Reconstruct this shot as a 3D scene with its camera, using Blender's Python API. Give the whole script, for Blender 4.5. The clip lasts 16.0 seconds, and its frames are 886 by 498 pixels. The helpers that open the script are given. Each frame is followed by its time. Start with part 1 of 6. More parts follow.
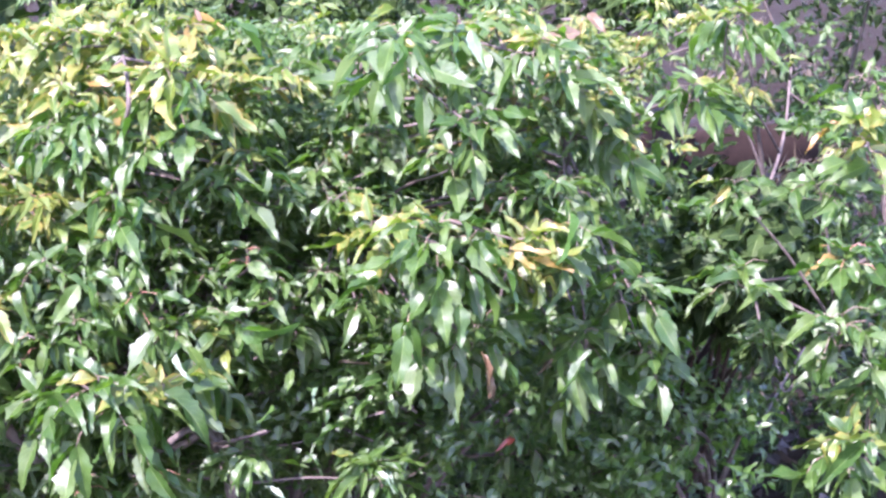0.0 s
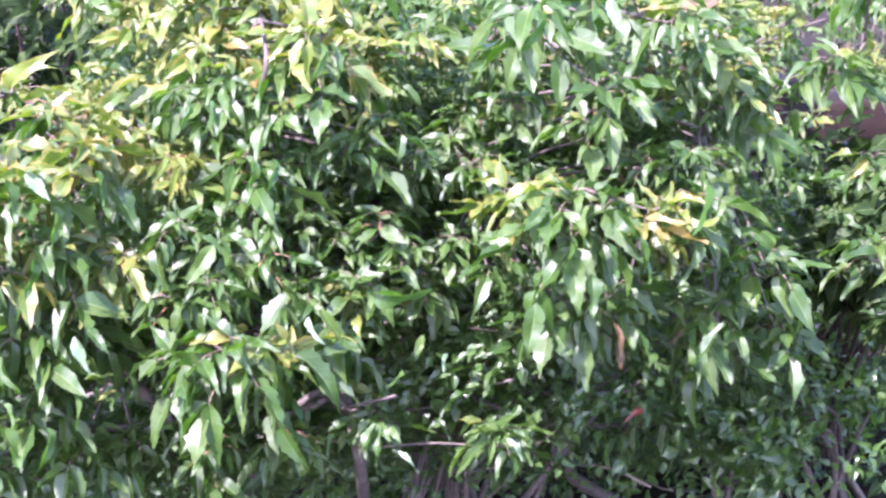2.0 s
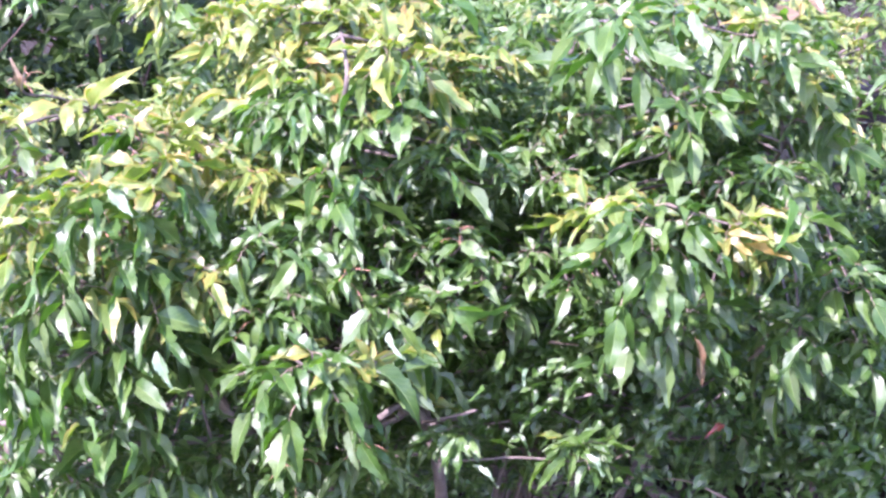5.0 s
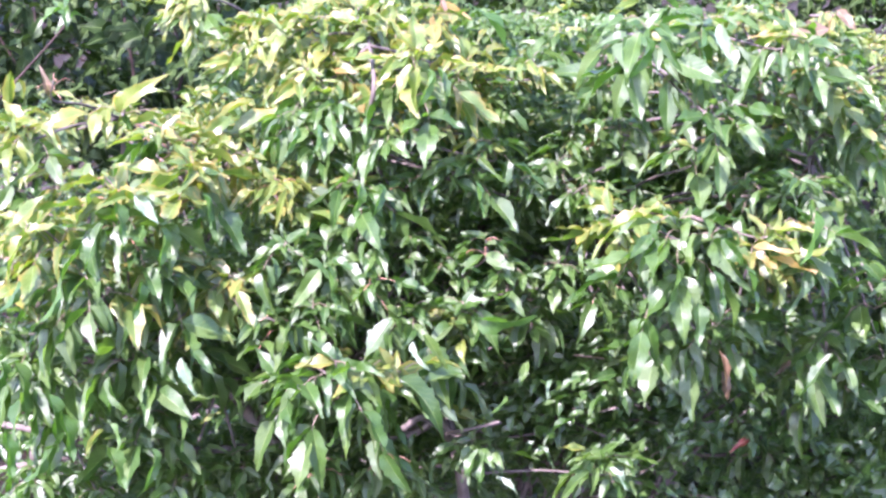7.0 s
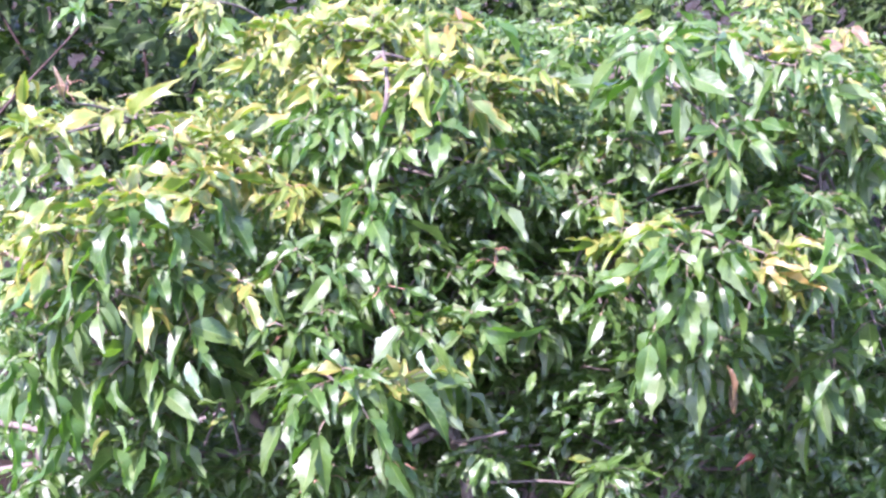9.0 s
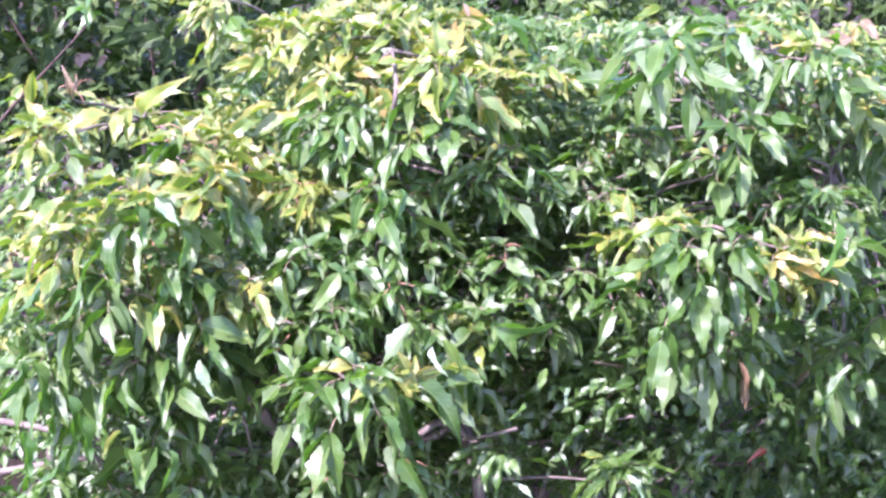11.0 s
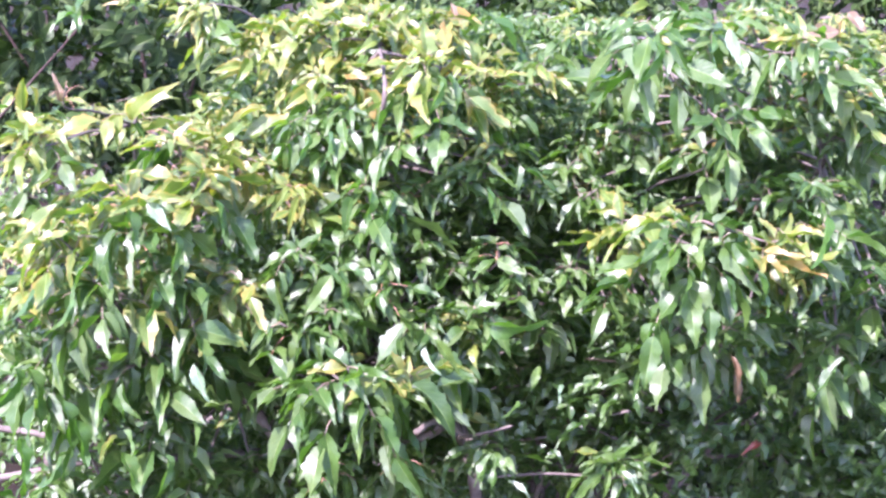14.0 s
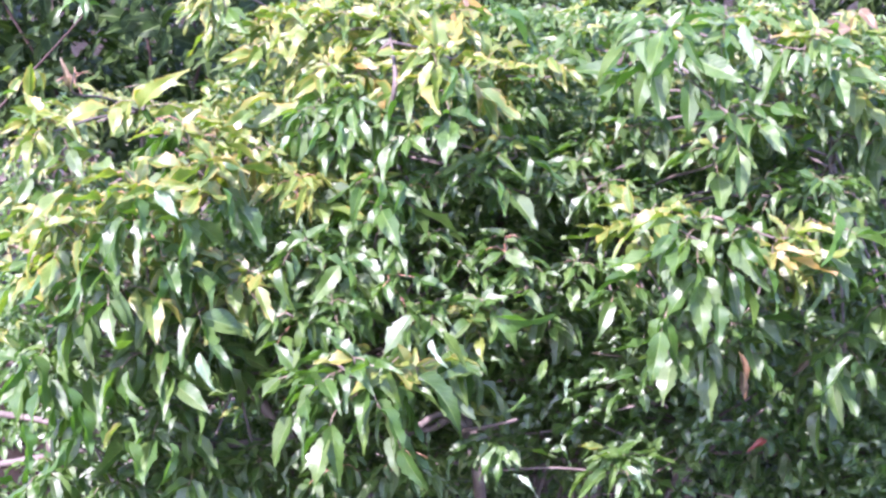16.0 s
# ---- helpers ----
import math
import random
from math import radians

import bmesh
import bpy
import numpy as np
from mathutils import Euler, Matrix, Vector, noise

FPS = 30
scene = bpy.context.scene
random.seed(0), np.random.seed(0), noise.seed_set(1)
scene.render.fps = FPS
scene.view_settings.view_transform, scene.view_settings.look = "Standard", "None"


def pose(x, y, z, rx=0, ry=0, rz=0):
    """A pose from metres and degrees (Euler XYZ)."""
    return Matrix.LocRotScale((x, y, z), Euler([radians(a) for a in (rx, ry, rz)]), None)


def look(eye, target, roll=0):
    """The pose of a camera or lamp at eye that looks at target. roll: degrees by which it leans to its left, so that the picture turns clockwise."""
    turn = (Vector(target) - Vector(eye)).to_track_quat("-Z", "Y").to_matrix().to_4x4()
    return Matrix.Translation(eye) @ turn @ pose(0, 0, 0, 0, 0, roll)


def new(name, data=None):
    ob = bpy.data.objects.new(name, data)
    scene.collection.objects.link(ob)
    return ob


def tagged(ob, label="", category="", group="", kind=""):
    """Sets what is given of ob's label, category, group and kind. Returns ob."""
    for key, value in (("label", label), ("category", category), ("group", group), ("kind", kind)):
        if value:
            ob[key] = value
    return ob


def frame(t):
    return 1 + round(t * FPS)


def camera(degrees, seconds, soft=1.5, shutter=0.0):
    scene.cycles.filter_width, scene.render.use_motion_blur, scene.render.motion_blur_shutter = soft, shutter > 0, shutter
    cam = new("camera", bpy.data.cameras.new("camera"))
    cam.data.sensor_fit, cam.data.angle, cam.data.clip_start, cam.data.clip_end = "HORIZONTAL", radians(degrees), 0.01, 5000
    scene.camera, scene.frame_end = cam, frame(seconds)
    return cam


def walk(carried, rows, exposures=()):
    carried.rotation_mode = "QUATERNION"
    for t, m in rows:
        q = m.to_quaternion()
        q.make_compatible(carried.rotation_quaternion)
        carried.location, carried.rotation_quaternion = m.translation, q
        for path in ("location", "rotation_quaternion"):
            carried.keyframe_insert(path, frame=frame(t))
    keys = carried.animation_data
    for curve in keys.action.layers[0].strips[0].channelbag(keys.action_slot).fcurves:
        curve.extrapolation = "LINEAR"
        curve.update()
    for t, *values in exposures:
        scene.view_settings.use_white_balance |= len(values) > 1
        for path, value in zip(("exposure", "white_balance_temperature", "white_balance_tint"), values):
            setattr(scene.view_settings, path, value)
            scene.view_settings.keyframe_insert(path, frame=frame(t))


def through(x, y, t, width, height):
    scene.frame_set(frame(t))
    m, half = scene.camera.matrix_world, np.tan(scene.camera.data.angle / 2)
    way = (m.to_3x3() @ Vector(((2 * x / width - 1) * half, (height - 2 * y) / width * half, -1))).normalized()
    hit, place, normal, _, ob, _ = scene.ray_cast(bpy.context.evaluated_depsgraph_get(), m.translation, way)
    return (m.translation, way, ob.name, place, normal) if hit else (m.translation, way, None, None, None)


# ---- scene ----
# ---- camera ----
cam = camera(25.0, 16.0, soft=2.7)
ROWS = [
    (0.0, 0.02, -0.016, 1.617, 77.9, 1.51, -7.22),
    (0.5, 0.026, -0.012, 1.616, 77.6, 1.55, -6.16),
    (1.0, 0.021, -0.006, 1.617, 77.4, 1.19, -4.65),
    (1.5, 0.001, -0.007, 1.625, 77.49, 0.95, -4.32),
    (2.0, -0.004, -0.004, 1.616, 77.03, 1.05, -3.68),
    (2.5, -0.006, 0.01, 1.617, 77.0, 0.91, -3.31),
    (3.0, -0.007, 0.005, 1.619, 76.84, 0.96, -2.98),
    (3.5, -0.031, 0.0, 1.619, 76.96, 1.06, -2.93),
    (4.0, -0.021, 0.006, 1.632, 76.79, 1.0, -2.34),
    (4.5, -0.013, 0.011, 1.622, 77.17, 1.13, -1.86),
    (4.7, -0.015, 0.008, 1.635, 77.11, 1.31, -1.8),
    (6.8, 0.005, -0.001, 1.611, 78.08, 1.22, -0.43),
    (7.0, 0.0, 0.0, 1.615, 77.83, 1.09, -0.52),
    (7.5, -0.007, 0.003, 1.618, 77.27, 1.06, -0.51),
    (8.0, -0.003, 0.008, 1.629, 77.5, -0.0, -0.17),
    (8.5, -0.004, -0.003, 1.634, 77.92, -0.23, -0.05),
    (9.0, 0.0, -0.0, 1.62, 78.0, -0.0, -0.0),
    (9.5, -0.0, 0.0, 1.63, 77.76, 0.1, 0.08),
    (12.0, -0.011, 0.007, 1.613, 77.99, 0.66, 0.0),
    (12.5, -0.006, 0.007, 1.613, 77.82, 0.8, -0.03),
    (13.0, 0.008, 0.002, 1.607, 78.17, 1.16, -0.07),
    (13.5, 0.008, -0.008, 1.616, 78.15, 1.39, -0.17),
    (14.0, 0.002, -0.006, 1.633, 77.69, 1.41, -0.22),
    (14.5, -0.004, -0.001, 1.638, 77.72, 1.18, -0.2),
    (15.0, -0.015, 0.005, 1.655, 77.41, 0.78, -0.27),
    (15.5, -0.033, 0.013, 1.655, 77.31, 0.72, -0.42),
    (16.0, -0.014, 0.008, 1.63, 77.46, 0.58, -0.1),
]
walk(cam, [(t, pose(x, y, z, rx, ry, rz)) for t, x, y, z, rx, ry, rz in ROWS], [(0.0, 3.54, 5950, 48), (2.0, 3.61, 5950, 48), (4.5, 3.66, 5950, 48), (13.0, 3.65, 5950, 48), (16.0, 3.57, 5950, 48)])

# ---- light ----
SUN_UP, SUN_ROUND = 47.0, -148.0      # height, and degrees to the right of straight ahead
world = bpy.data.worlds.new("sky")
scene.world = world
world.use_nodes = True
sky = world.node_tree.nodes.new("ShaderNodeTexSky")
sky.sky_type, sky.sun_disc = "NISHITA", False
sky.sun_elevation, sky.sun_rotation = radians(SUN_UP), radians(SUN_ROUND)
back = world.node_tree.nodes["Background"]
back.inputs["Strength"].default_value = 0.12
world.node_tree.links.new(sky.outputs["Color"], back.inputs["Color"])
lamp = bpy.data.lights.new("sun", "SUN")
lamp.energy, lamp.angle, lamp.color = 2.4, radians(0.53), (1.0, 0.97, 0.93)
sun = new("sun", lamp)
to_sun = Vector((math.sin(radians(SUN_ROUND)) * math.cos(radians(SUN_UP)),
                 math.cos(radians(SUN_ROUND)) * math.cos(radians(SUN_UP)), math.sin(radians(SUN_UP))))
sun.matrix_world = look(to_sun * 30, (0, 0, 0))


# ---- materials ----
class Net:
    """A small helper to write node trees."""

    def __init__(self, name):
        self.mat = bpy.data.materials.new(name)
        self.mat.use_nodes = True
        self.tree = self.mat.node_tree
        self.tree.nodes.clear()
        self.out = self.add("ShaderNodeOutputMaterial")

    def add(self, kind, **values):
        node = self.tree.nodes.new(kind)
        for key, value in values.items():
            node.inputs[key.replace("_", " ")].default_value = value
        return node

    def link(self, a, b):
        self.tree.links.new(a, b)

    def maths(self, op, a, b=0.0, c=0.0):
        node = self.tree.nodes.new("ShaderNodeMath")
        node.operation = op
        for i, v in enumerate((a, b, c)):
            if isinstance(v, (int, float)):
                node.inputs[i].default_value = v
            else:
                self.link(v, node.inputs[i])
        return node.outputs[0]

    def ramp(self, fac, *stops):
        node = self.tree.nodes.new("ShaderNodeValToRGB")
        while len(node.color_ramp.elements) < len(stops):
            node.color_ramp.elements.new(0.5)
        for el, (at, col) in zip(node.color_ramp.elements, stops):
            el.position, el.color = at, (*col, 1)
        self.link(fac, node.inputs[0])
        return node.outputs[0]

    def mix(self, fac, a, b, how="MIX"):
        node = self.tree.nodes.new("ShaderNodeMix")
        node.data_type, node.blend_type = "RGBA", how
        for i, v in ((0, fac), (6, a), (7, b)):
            if isinstance(v, (int, float)):
                node.inputs[i].default_value = v
            elif isinstance(v, tuple):
                node.inputs[i].default_value = (*v, 1)
            else:
                self.link(v, node.inputs[i])
        return node.outputs[2]

    def noise(self, coord, scale, detail=3.0, rough=0.6):
        node = self.add("ShaderNodeTexNoise", Scale=scale, Detail=detail, Roughness=rough)
        self.link(coord, node.inputs["Vector"])
        return node.outputs[0]

    def bump(self, height, strength, distance):
        node = self.add("ShaderNodeBump", Strength=strength, Distance=distance)
        self.link(height, node.inputs["Height"])
        return node.outputs[0]


def leaf_material(name, joined, stops, edge=None, gloss=0.43, through=0.48, shine=0.62, glow=(1.25, 1.65, 0.34)):
    """A leaf blade: green varied from leaf to leaf, mottled, paler veins, a glossy skin and light shining through."""
    n = Net(name)
    geo = n.add("ShaderNodeNewGeometry")
    chance = geo.outputs["Random Per Island"] if joined else n.add("ShaderNodeObjectInfo").outputs["Random"]
    pos = geo.outputs["Position"]
    uv = n.add("ShaderNodeUVMap")
    uv.uv_map = "blade"
    sep = n.add("ShaderNodeSeparateXYZ")
    n.link(uv.outputs[0], sep.inputs[0])
    across = n.maths("ABSOLUTE", n.maths("SUBTRACT", sep.outputs[0], 0.5))
    along = sep.outputs[1]
    col = n.ramp(chance, *stops)
    mott = n.noise(pos, 55.0, 4.0, 0.65)
    col = n.mix(n.maths("MULTIPLY", mott, 0.75), col, n.mix(1.0, col, (0.45, 0.62, 0.42), "MULTIPLY"))
    rust = n.maths("GREATER_THAN", n.noise(pos, 140.0, 2.0), 0.73)
    col = n.mix(n.maths("MULTIPLY", rust, 0.5), col, (0.16, 0.11, 0.03))
    if edge:
        rim = n.maths("MULTIPLY", n.maths("POWER", n.maths("MULTIPLY", across, 2.0), 5.0),
                      n.maths("GREATER_THAN", n.noise(pos, 18.0), 0.48))
        col = n.mix(n.maths("MULTIPLY", rim, 0.6), col, edge)
    rib = n.maths("LESS_THAN", across, 0.035)
    side = n.maths("GREATER_THAN", n.maths("SINE", n.maths("MULTIPLY", n.maths("SUBTRACT", along, n.maths("MULTIPLY", across, 0.55)), 58.0)), 0.86)
    vein = n.maths("MAXIMUM", rib, n.maths("MULTIPLY", side, 0.45))
    col = n.mix(n.maths("MULTIPLY", vein, 0.2), col, (0.26, 0.36, 0.14))
    bsdf = n.add("ShaderNodeBsdfPrincipled", Roughness=gloss)
    bsdf.inputs["Specular IOR Level"].default_value = shine
    n.link(col, bsdf.inputs["Base Color"])
    n.link(n.maths("ADD", n.maths("MULTIPLY", mott, 0.22), gloss - 0.11), bsdf.inputs["Roughness"])
    puff = n.maths("SINE", n.maths("MULTIPLY", n.maths("SUBTRACT", along, n.maths("MULTIPLY", across, 0.55)), 58.0))
    n.link(n.bump(n.maths("ADD", n.maths("MULTIPLY", puff, -0.08), n.maths("MULTIPLY", n.noise(pos, 30.0, 2.0), 2.0)), 0.55, 0.0020), bsdf.inputs["Normal"])
    thin = n.add("ShaderNodeBsdfTranslucent")
    n.link(n.mix(1.0, col, glow, "MULTIPLY"), thin.inputs["Color"])
    both = n.add("ShaderNodeMixShader", Fac=through)
    n.link(bsdf.outputs[0], both.inputs[1])
    n.link(thin.outputs[0], both.inputs[2])
    n.link(both.outputs[0], n.out.inputs[0])
    return n.mat


GREENS = ((0.0, (0.027, 0.072, 0.012)), (0.35, (0.040, 0.094, 0.017)), (0.65, (0.058, 0.113, 0.022)), (0.85, (0.082, 0.135, 0.031)),
          (1.0, (0.100, 0.140, 0.078)))
# paler copy of the greens: sunlit gloss put into the leaf colour
SUNLIT_PALE = ((0.0, (0.085, 0.140, 0.075)), (0.5, (0.105, 0.160, 0.095)), (1.0, (0.140, 0.190, 0.130)))
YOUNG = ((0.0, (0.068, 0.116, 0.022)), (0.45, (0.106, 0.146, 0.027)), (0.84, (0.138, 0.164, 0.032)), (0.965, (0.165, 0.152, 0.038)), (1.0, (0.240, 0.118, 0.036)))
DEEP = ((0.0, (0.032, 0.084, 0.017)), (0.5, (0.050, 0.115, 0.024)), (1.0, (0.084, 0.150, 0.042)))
DRY = ((0.0, (0.105, 0.060, 0.036)), (0.6, (0.135, 0.082, 0.052)), (1.0, (0.10, 0.050, 0.028)))
RUSTY = ((0.0, (0.17, 0.020, 0.012)), (1.0, (0.24, 0.05, 0.02)))
leaf_green = leaf_material("leaf_green", False, GREENS)
# shaded and sunlit copies of the leaf, the light put into the material
leaf_shaded = leaf_material("leaf_shaded", False, DEEP, gloss=0.36, shine=0.5)
leaf_sunlit = leaf_material("leaf_sunlit", False, SUNLIT_PALE, through=0.30)
leaf_young = leaf_material("leaf_young", False, YOUNG, edge=(0.34, 0.20, 0.05), through=0.42)
leaf_dry = leaf_material("leaf_dry", False, DRY, gloss=0.5, through=0.2)
leaf_red = leaf_material("leaf_red", False, RUSTY, gloss=0.45, through=0.3)
mass_green = leaf_material("mass_green", True, GREENS)
mass_young = leaf_material("mass_young", True, YOUNG, edge=(0.34, 0.20, 0.05), through=0.42)
mass_deep = leaf_material("mass_deep", True, DEEP, gloss=0.34, shine=0.85, through=0.52)
# dark shrub green, made near-black so the colour also carries the shade
mass_shade = leaf_material("mass_shade", True, ((0.0, (0.011, 0.026, 0.006)), (0.5, (0.019, 0.040, 0.010)), (1.0, (0.038, 0.064, 0.018))), gloss=0.5, shine=0.12, through=0.2)


def bark_material(name, dark, light, scale=60.0, rough=0.75):
    n = Net(name)
    tc = n.add("ShaderNodeTexCoord")
    pos = tc.outputs["Object"]
    grain = n.noise(pos, scale, 5.0, 0.7)
    patch = n.noise(pos, scale * 0.17, 3.0)
    col = n.ramp(n.maths("ADD", n.maths("MULTIPLY", grain, 0.6), n.maths("MULTIPLY", patch, 0.4)), (0.32, dark), (0.66, light))
    bsdf = n.add("ShaderNodeBsdfPrincipled", Roughness=rough)
    bsdf.inputs["Specular IOR Level"].default_value = 0.5 if rough < 0.7 else 0.15
    n.link(col, bsdf.inputs["Base Color"])
    n.link(n.bump(grain, 0.6, 0.003), bsdf.inputs["Normal"])
    n.link(bsdf.outputs[0], n.out.inputs[0])
    return n.mat


bark = bark_material("bark", (0.040, 0.033, 0.028), (0.125, 0.106, 0.092))
bark_dark = bark_material("bark_dark", (0.022, 0.014, 0.012), (0.065, 0.045, 0.040))
shoot_skin = bark_material("shoot_skin", (0.085, 0.065, 0.042), (0.19, 0.145, 0.10), 120.0, 0.5)
red_skin = bark_material("red_skin", (0.20, 0.085, 0.050), (0.34, 0.19, 0.125), 90.0, 0.45)
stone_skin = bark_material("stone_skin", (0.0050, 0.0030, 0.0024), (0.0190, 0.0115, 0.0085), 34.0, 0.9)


def ground_material():
    n = Net("soil")
    pos = n.add("ShaderNodeNewGeometry").outputs["Position"]
    fine, mid, wide = n.noise(pos, 90.0, 5.0, 0.75), n.noise(pos, 9.0, 4.0), n.noise(pos, 0.9, 3.0)
    # tones kept far below bare earth: shade under the crowns coloured in
    soil = n.ramp(fine, (0.3, (0.009, 0.0050, 0.0030)), (0.7, (0.022, 0.0130, 0.0075)))
    straw = n.ramp(fine, (0.3, (0.014, 0.0102, 0.006)), (0.7, (0.034, 0.026, 0.0150)))
    col = n.mix(n.ramp(mid, (0.45, (0, 0, 0)), (0.62, (1, 1, 1))), soil, straw)
    col = n.mix(n.maths("MULTIPLY", wide, 0.5), col, n.mix(1.0, col, (0.55, 0.5, 0.5), "MULTIPLY"))
    bsdf = n.add("ShaderNodeBsdfPrincipled", Roughness=0.95)
    bsdf.inputs["Specular IOR Level"].default_value = 0.1
    n.link(col, bsdf.inputs["Base Color"])
    n.link(n.bump(n.maths("ADD", fine, mid), 0.9, 0.02), bsdf.inputs["Normal"])
    n.link(bsdf.outputs[0], n.out.inputs[0])
    return n.mat


soil = ground_material()


def straw_material(name, stops):
    n = Net(name)
    geo = n.add("ShaderNodeNewGeometry")
    col = n.ramp(geo.outputs["Random Per Island"], *stops)
    bsdf = n.add("ShaderNodeBsdfPrincipled", Roughness=0.7)
    n.link(n.mix(n.noise(geo.outputs["Position"], 60.0), col, n.mix(1.0, col, (0.6, 0.6, 0.6), "MULTIPLY")), bsdf.inputs["Base Color"])
    n.link(bsdf.outputs[0], n.out.inputs[0])
    return n.mat


straw = straw_material("straw", ((0.0, (0.06, 0.047, 0.026)), (0.6, (0.088, 0.071, 0.040)), (1.0, (0.03, 0.05, 0.014))))
litter = straw_material("litter", ((0.0, (0.018, 0.011, 0.007)), (0.5, (0.034, 0.022, 0.013)), (1.0, (0.062, 0.045, 0.029))))


# ---- building helpers ----
def part(name, bm, material, parent=None, label=""):
    """Link a bmesh as one mesh object, under a thing or a part."""
    me = bpy.data.meshes.new(name)
    bm.to_mesh(me)
    bm.free()
    me.materials.append(material)
    for p in me.polygons:
        p.use_smooth = True
    ob = new(name, me)
    ob.parent = parent
    return tagged(ob, label)


def tube(bm, points, radii, sides=7, wobble=0.0):
    """A rounded, tapering stem along the points, closed at both ends."""
    rings = []
    count = len(points)
    for i, p in enumerate(points):
        ahead = (points[min(i + 1, count - 1)] - points[max(i - 1, 0)]).normalized()
        a = ahead.orthogonal().normalized() if not rings else (rings[-1][1] - ahead * rings[-1][1].dot(ahead)).normalized()
        b = ahead.cross(a)
        ring = []
        for k in range(sides):
            turn = 2 * math.pi * k / sides
            r = radii[i] * (1 + wobble * random.uniform(-1, 1))
            ring.append(bm.verts.new(p + (a * math.cos(turn) + b * math.sin(turn)) * r))
        rings.append((ring, a))
    for (lo, _), (hi, _) in zip(rings, rings[1:]):
        for k in range(sides):
            bm.faces.new((lo[k], lo[(k + 1) % sides], hi[(k + 1) % sides], hi[k]))
    bm.faces.new(rings[0][0][::-1])
    bm.faces.new(rings[-1][0])


def bend(points, steps=5):
    """A smooth line (Catmull-Rom) through the points."""
    pts = [Vector(p) for p in points]
    pts = [pts[0] * 2 - pts[1], *pts, pts[-1] * 2 - pts[-2]]
    line = []
    for a, b, c, d in zip(pts, pts[1:], pts[2:], pts[3:]):
        for k in range(steps):
            t = k / steps
            line.append(0.5 * (2 * b + (c - a) * t + (2 * a - 5 * b + 4 * c - d) * t * t + (3 * b - a - 3 * c + d) * t ** 3))
    return line + [pts[-2]]


def blade_arrays(stations, wide, fold, curl, teeth, lobe, twist=0.0):
    """One leaflet of unit length along +y, its upper side to +z: corner places, faces and their across/along values.
    Widest below the middle, drawn out to a long tip, folded along the rib, with a few coarse teeth."""
    verts, uvs, faces = [], [], []
    for i in range(stations):
        t = i / (stations - 1)
        w = wide * 1.1 * (math.sin(math.pi * t ** 0.72) ** 0.9) * (1.12 - 0.42 * t) if 0 < t < 1 else 0.010
        if teeth and 0.2 < t < 0.9:
            w *= 1 + teeth * (1 if i % 2 else -1)
        w *= 1 + lobe * max(0.0, 1 - abs(t - 0.4) / 0.13) - 0.5 * lobe * max(0.0, 1 - abs(t - 0.62) / 0.12)
        drop = 1.35 * curl * t
        z, y = -curl * t * t * (1.0 - 0.18 * drop), t * (1 - 0.22 * abs(curl) * t)
        a = twist * t
        f = fold * (1.0 - 0.45 * t)
        for s, u in ((-1, 0.0), (0, 0.5), (1, 1.0)):
            x, up = s * w * math.cos(f), abs(s) * w * math.sin(f) - (0.25 * math.sin(11 * t + 2 * s + 9 * fold) * wide if s else 0)
            verts.append((x * math.cos(a) - up * math.sin(a), y, z + up * math.cos(a) + x * math.sin(a)))
            uvs.append((u, t))
    for i in range(stations - 1):
        k = 3 * i
        faces.append((k, k + 1, k + 4, k + 3))
        faces.append((k + 1, k + 2, k + 5, k + 4))
    return np.array(verts), np.array(uvs), np.array(faces)


FINE = [blade_arrays(13, 0.190, 0.55, 0.20, 0.09, 0.0), blade_arrays(13, 0.180, 0.80, 0.42, 0.10, 0.15, 0.3),
        blade_arrays(13, 0.205, 0.40, 0.12, 0.11, 0.12, -0.25), blade_arrays(13, 0.175, 0.95, 0.50, 0.08, 0.0, 0.5),
        blade_arrays(13, 0.185, 0.65, 0.65, 0.10, 0.15, -0.5), blade_arrays(13, 0.190, 0.50, -0.12, 0.10, 0.0, 0.2)]
PLAIN = [blade_arrays(7, 0.195, 0.50, 0.22, 0.08, 0.0), blade_arrays(7, 0.185, 0.75, 0.42, 0.09, 0.15, 0.35),
         blade_arrays(7, 0.210, 0.35, 0.12, 0.09, 0.10, -0.25), blade_arrays(7, 0.185, 0.65, 0.60, 0.09, 0.0, 0.5)]
SMALL = [blade_arrays(6, 0.27, 0.35, 0.20, 0.0, 0.0), blade_arrays(6, 0.22, 0.60, 0.35, 0.0, 0.2, 0.3)]


def mesh_of(name, arrays, material):
    verts, uvs, faces = arrays
    me = bpy.data.meshes.new(name)
    me.from_pydata(verts.tolist(), [], faces.tolist())
    layer = me.uv_layers.new(name="blade")
    layer.data.foreach_set("uv", uvs[faces.ravel()].ravel())
    me.polygons.foreach_set("use_smooth", [True] * len(faces))
    ends = np.zeros(2 * len(me.edges), dtype=np.int32)
    me.edges.foreach_get("vertices", ends)
    crease = (ends.reshape(-1, 2) % 3 == 1).all(axis=1)         # the rib of each blade
    me.attributes.new("sharp_edge", "BOOLEAN", "EDGE").data.foreach_set("value", crease)
    me.materials.append(material)
    return me


BLADES = {mat: [mesh_of("leaflet", a, mat) for a in FINE] for mat in (leaf_green, leaf_shaded, leaf_sunlit, leaf_young, leaf_dry, leaf_red)}


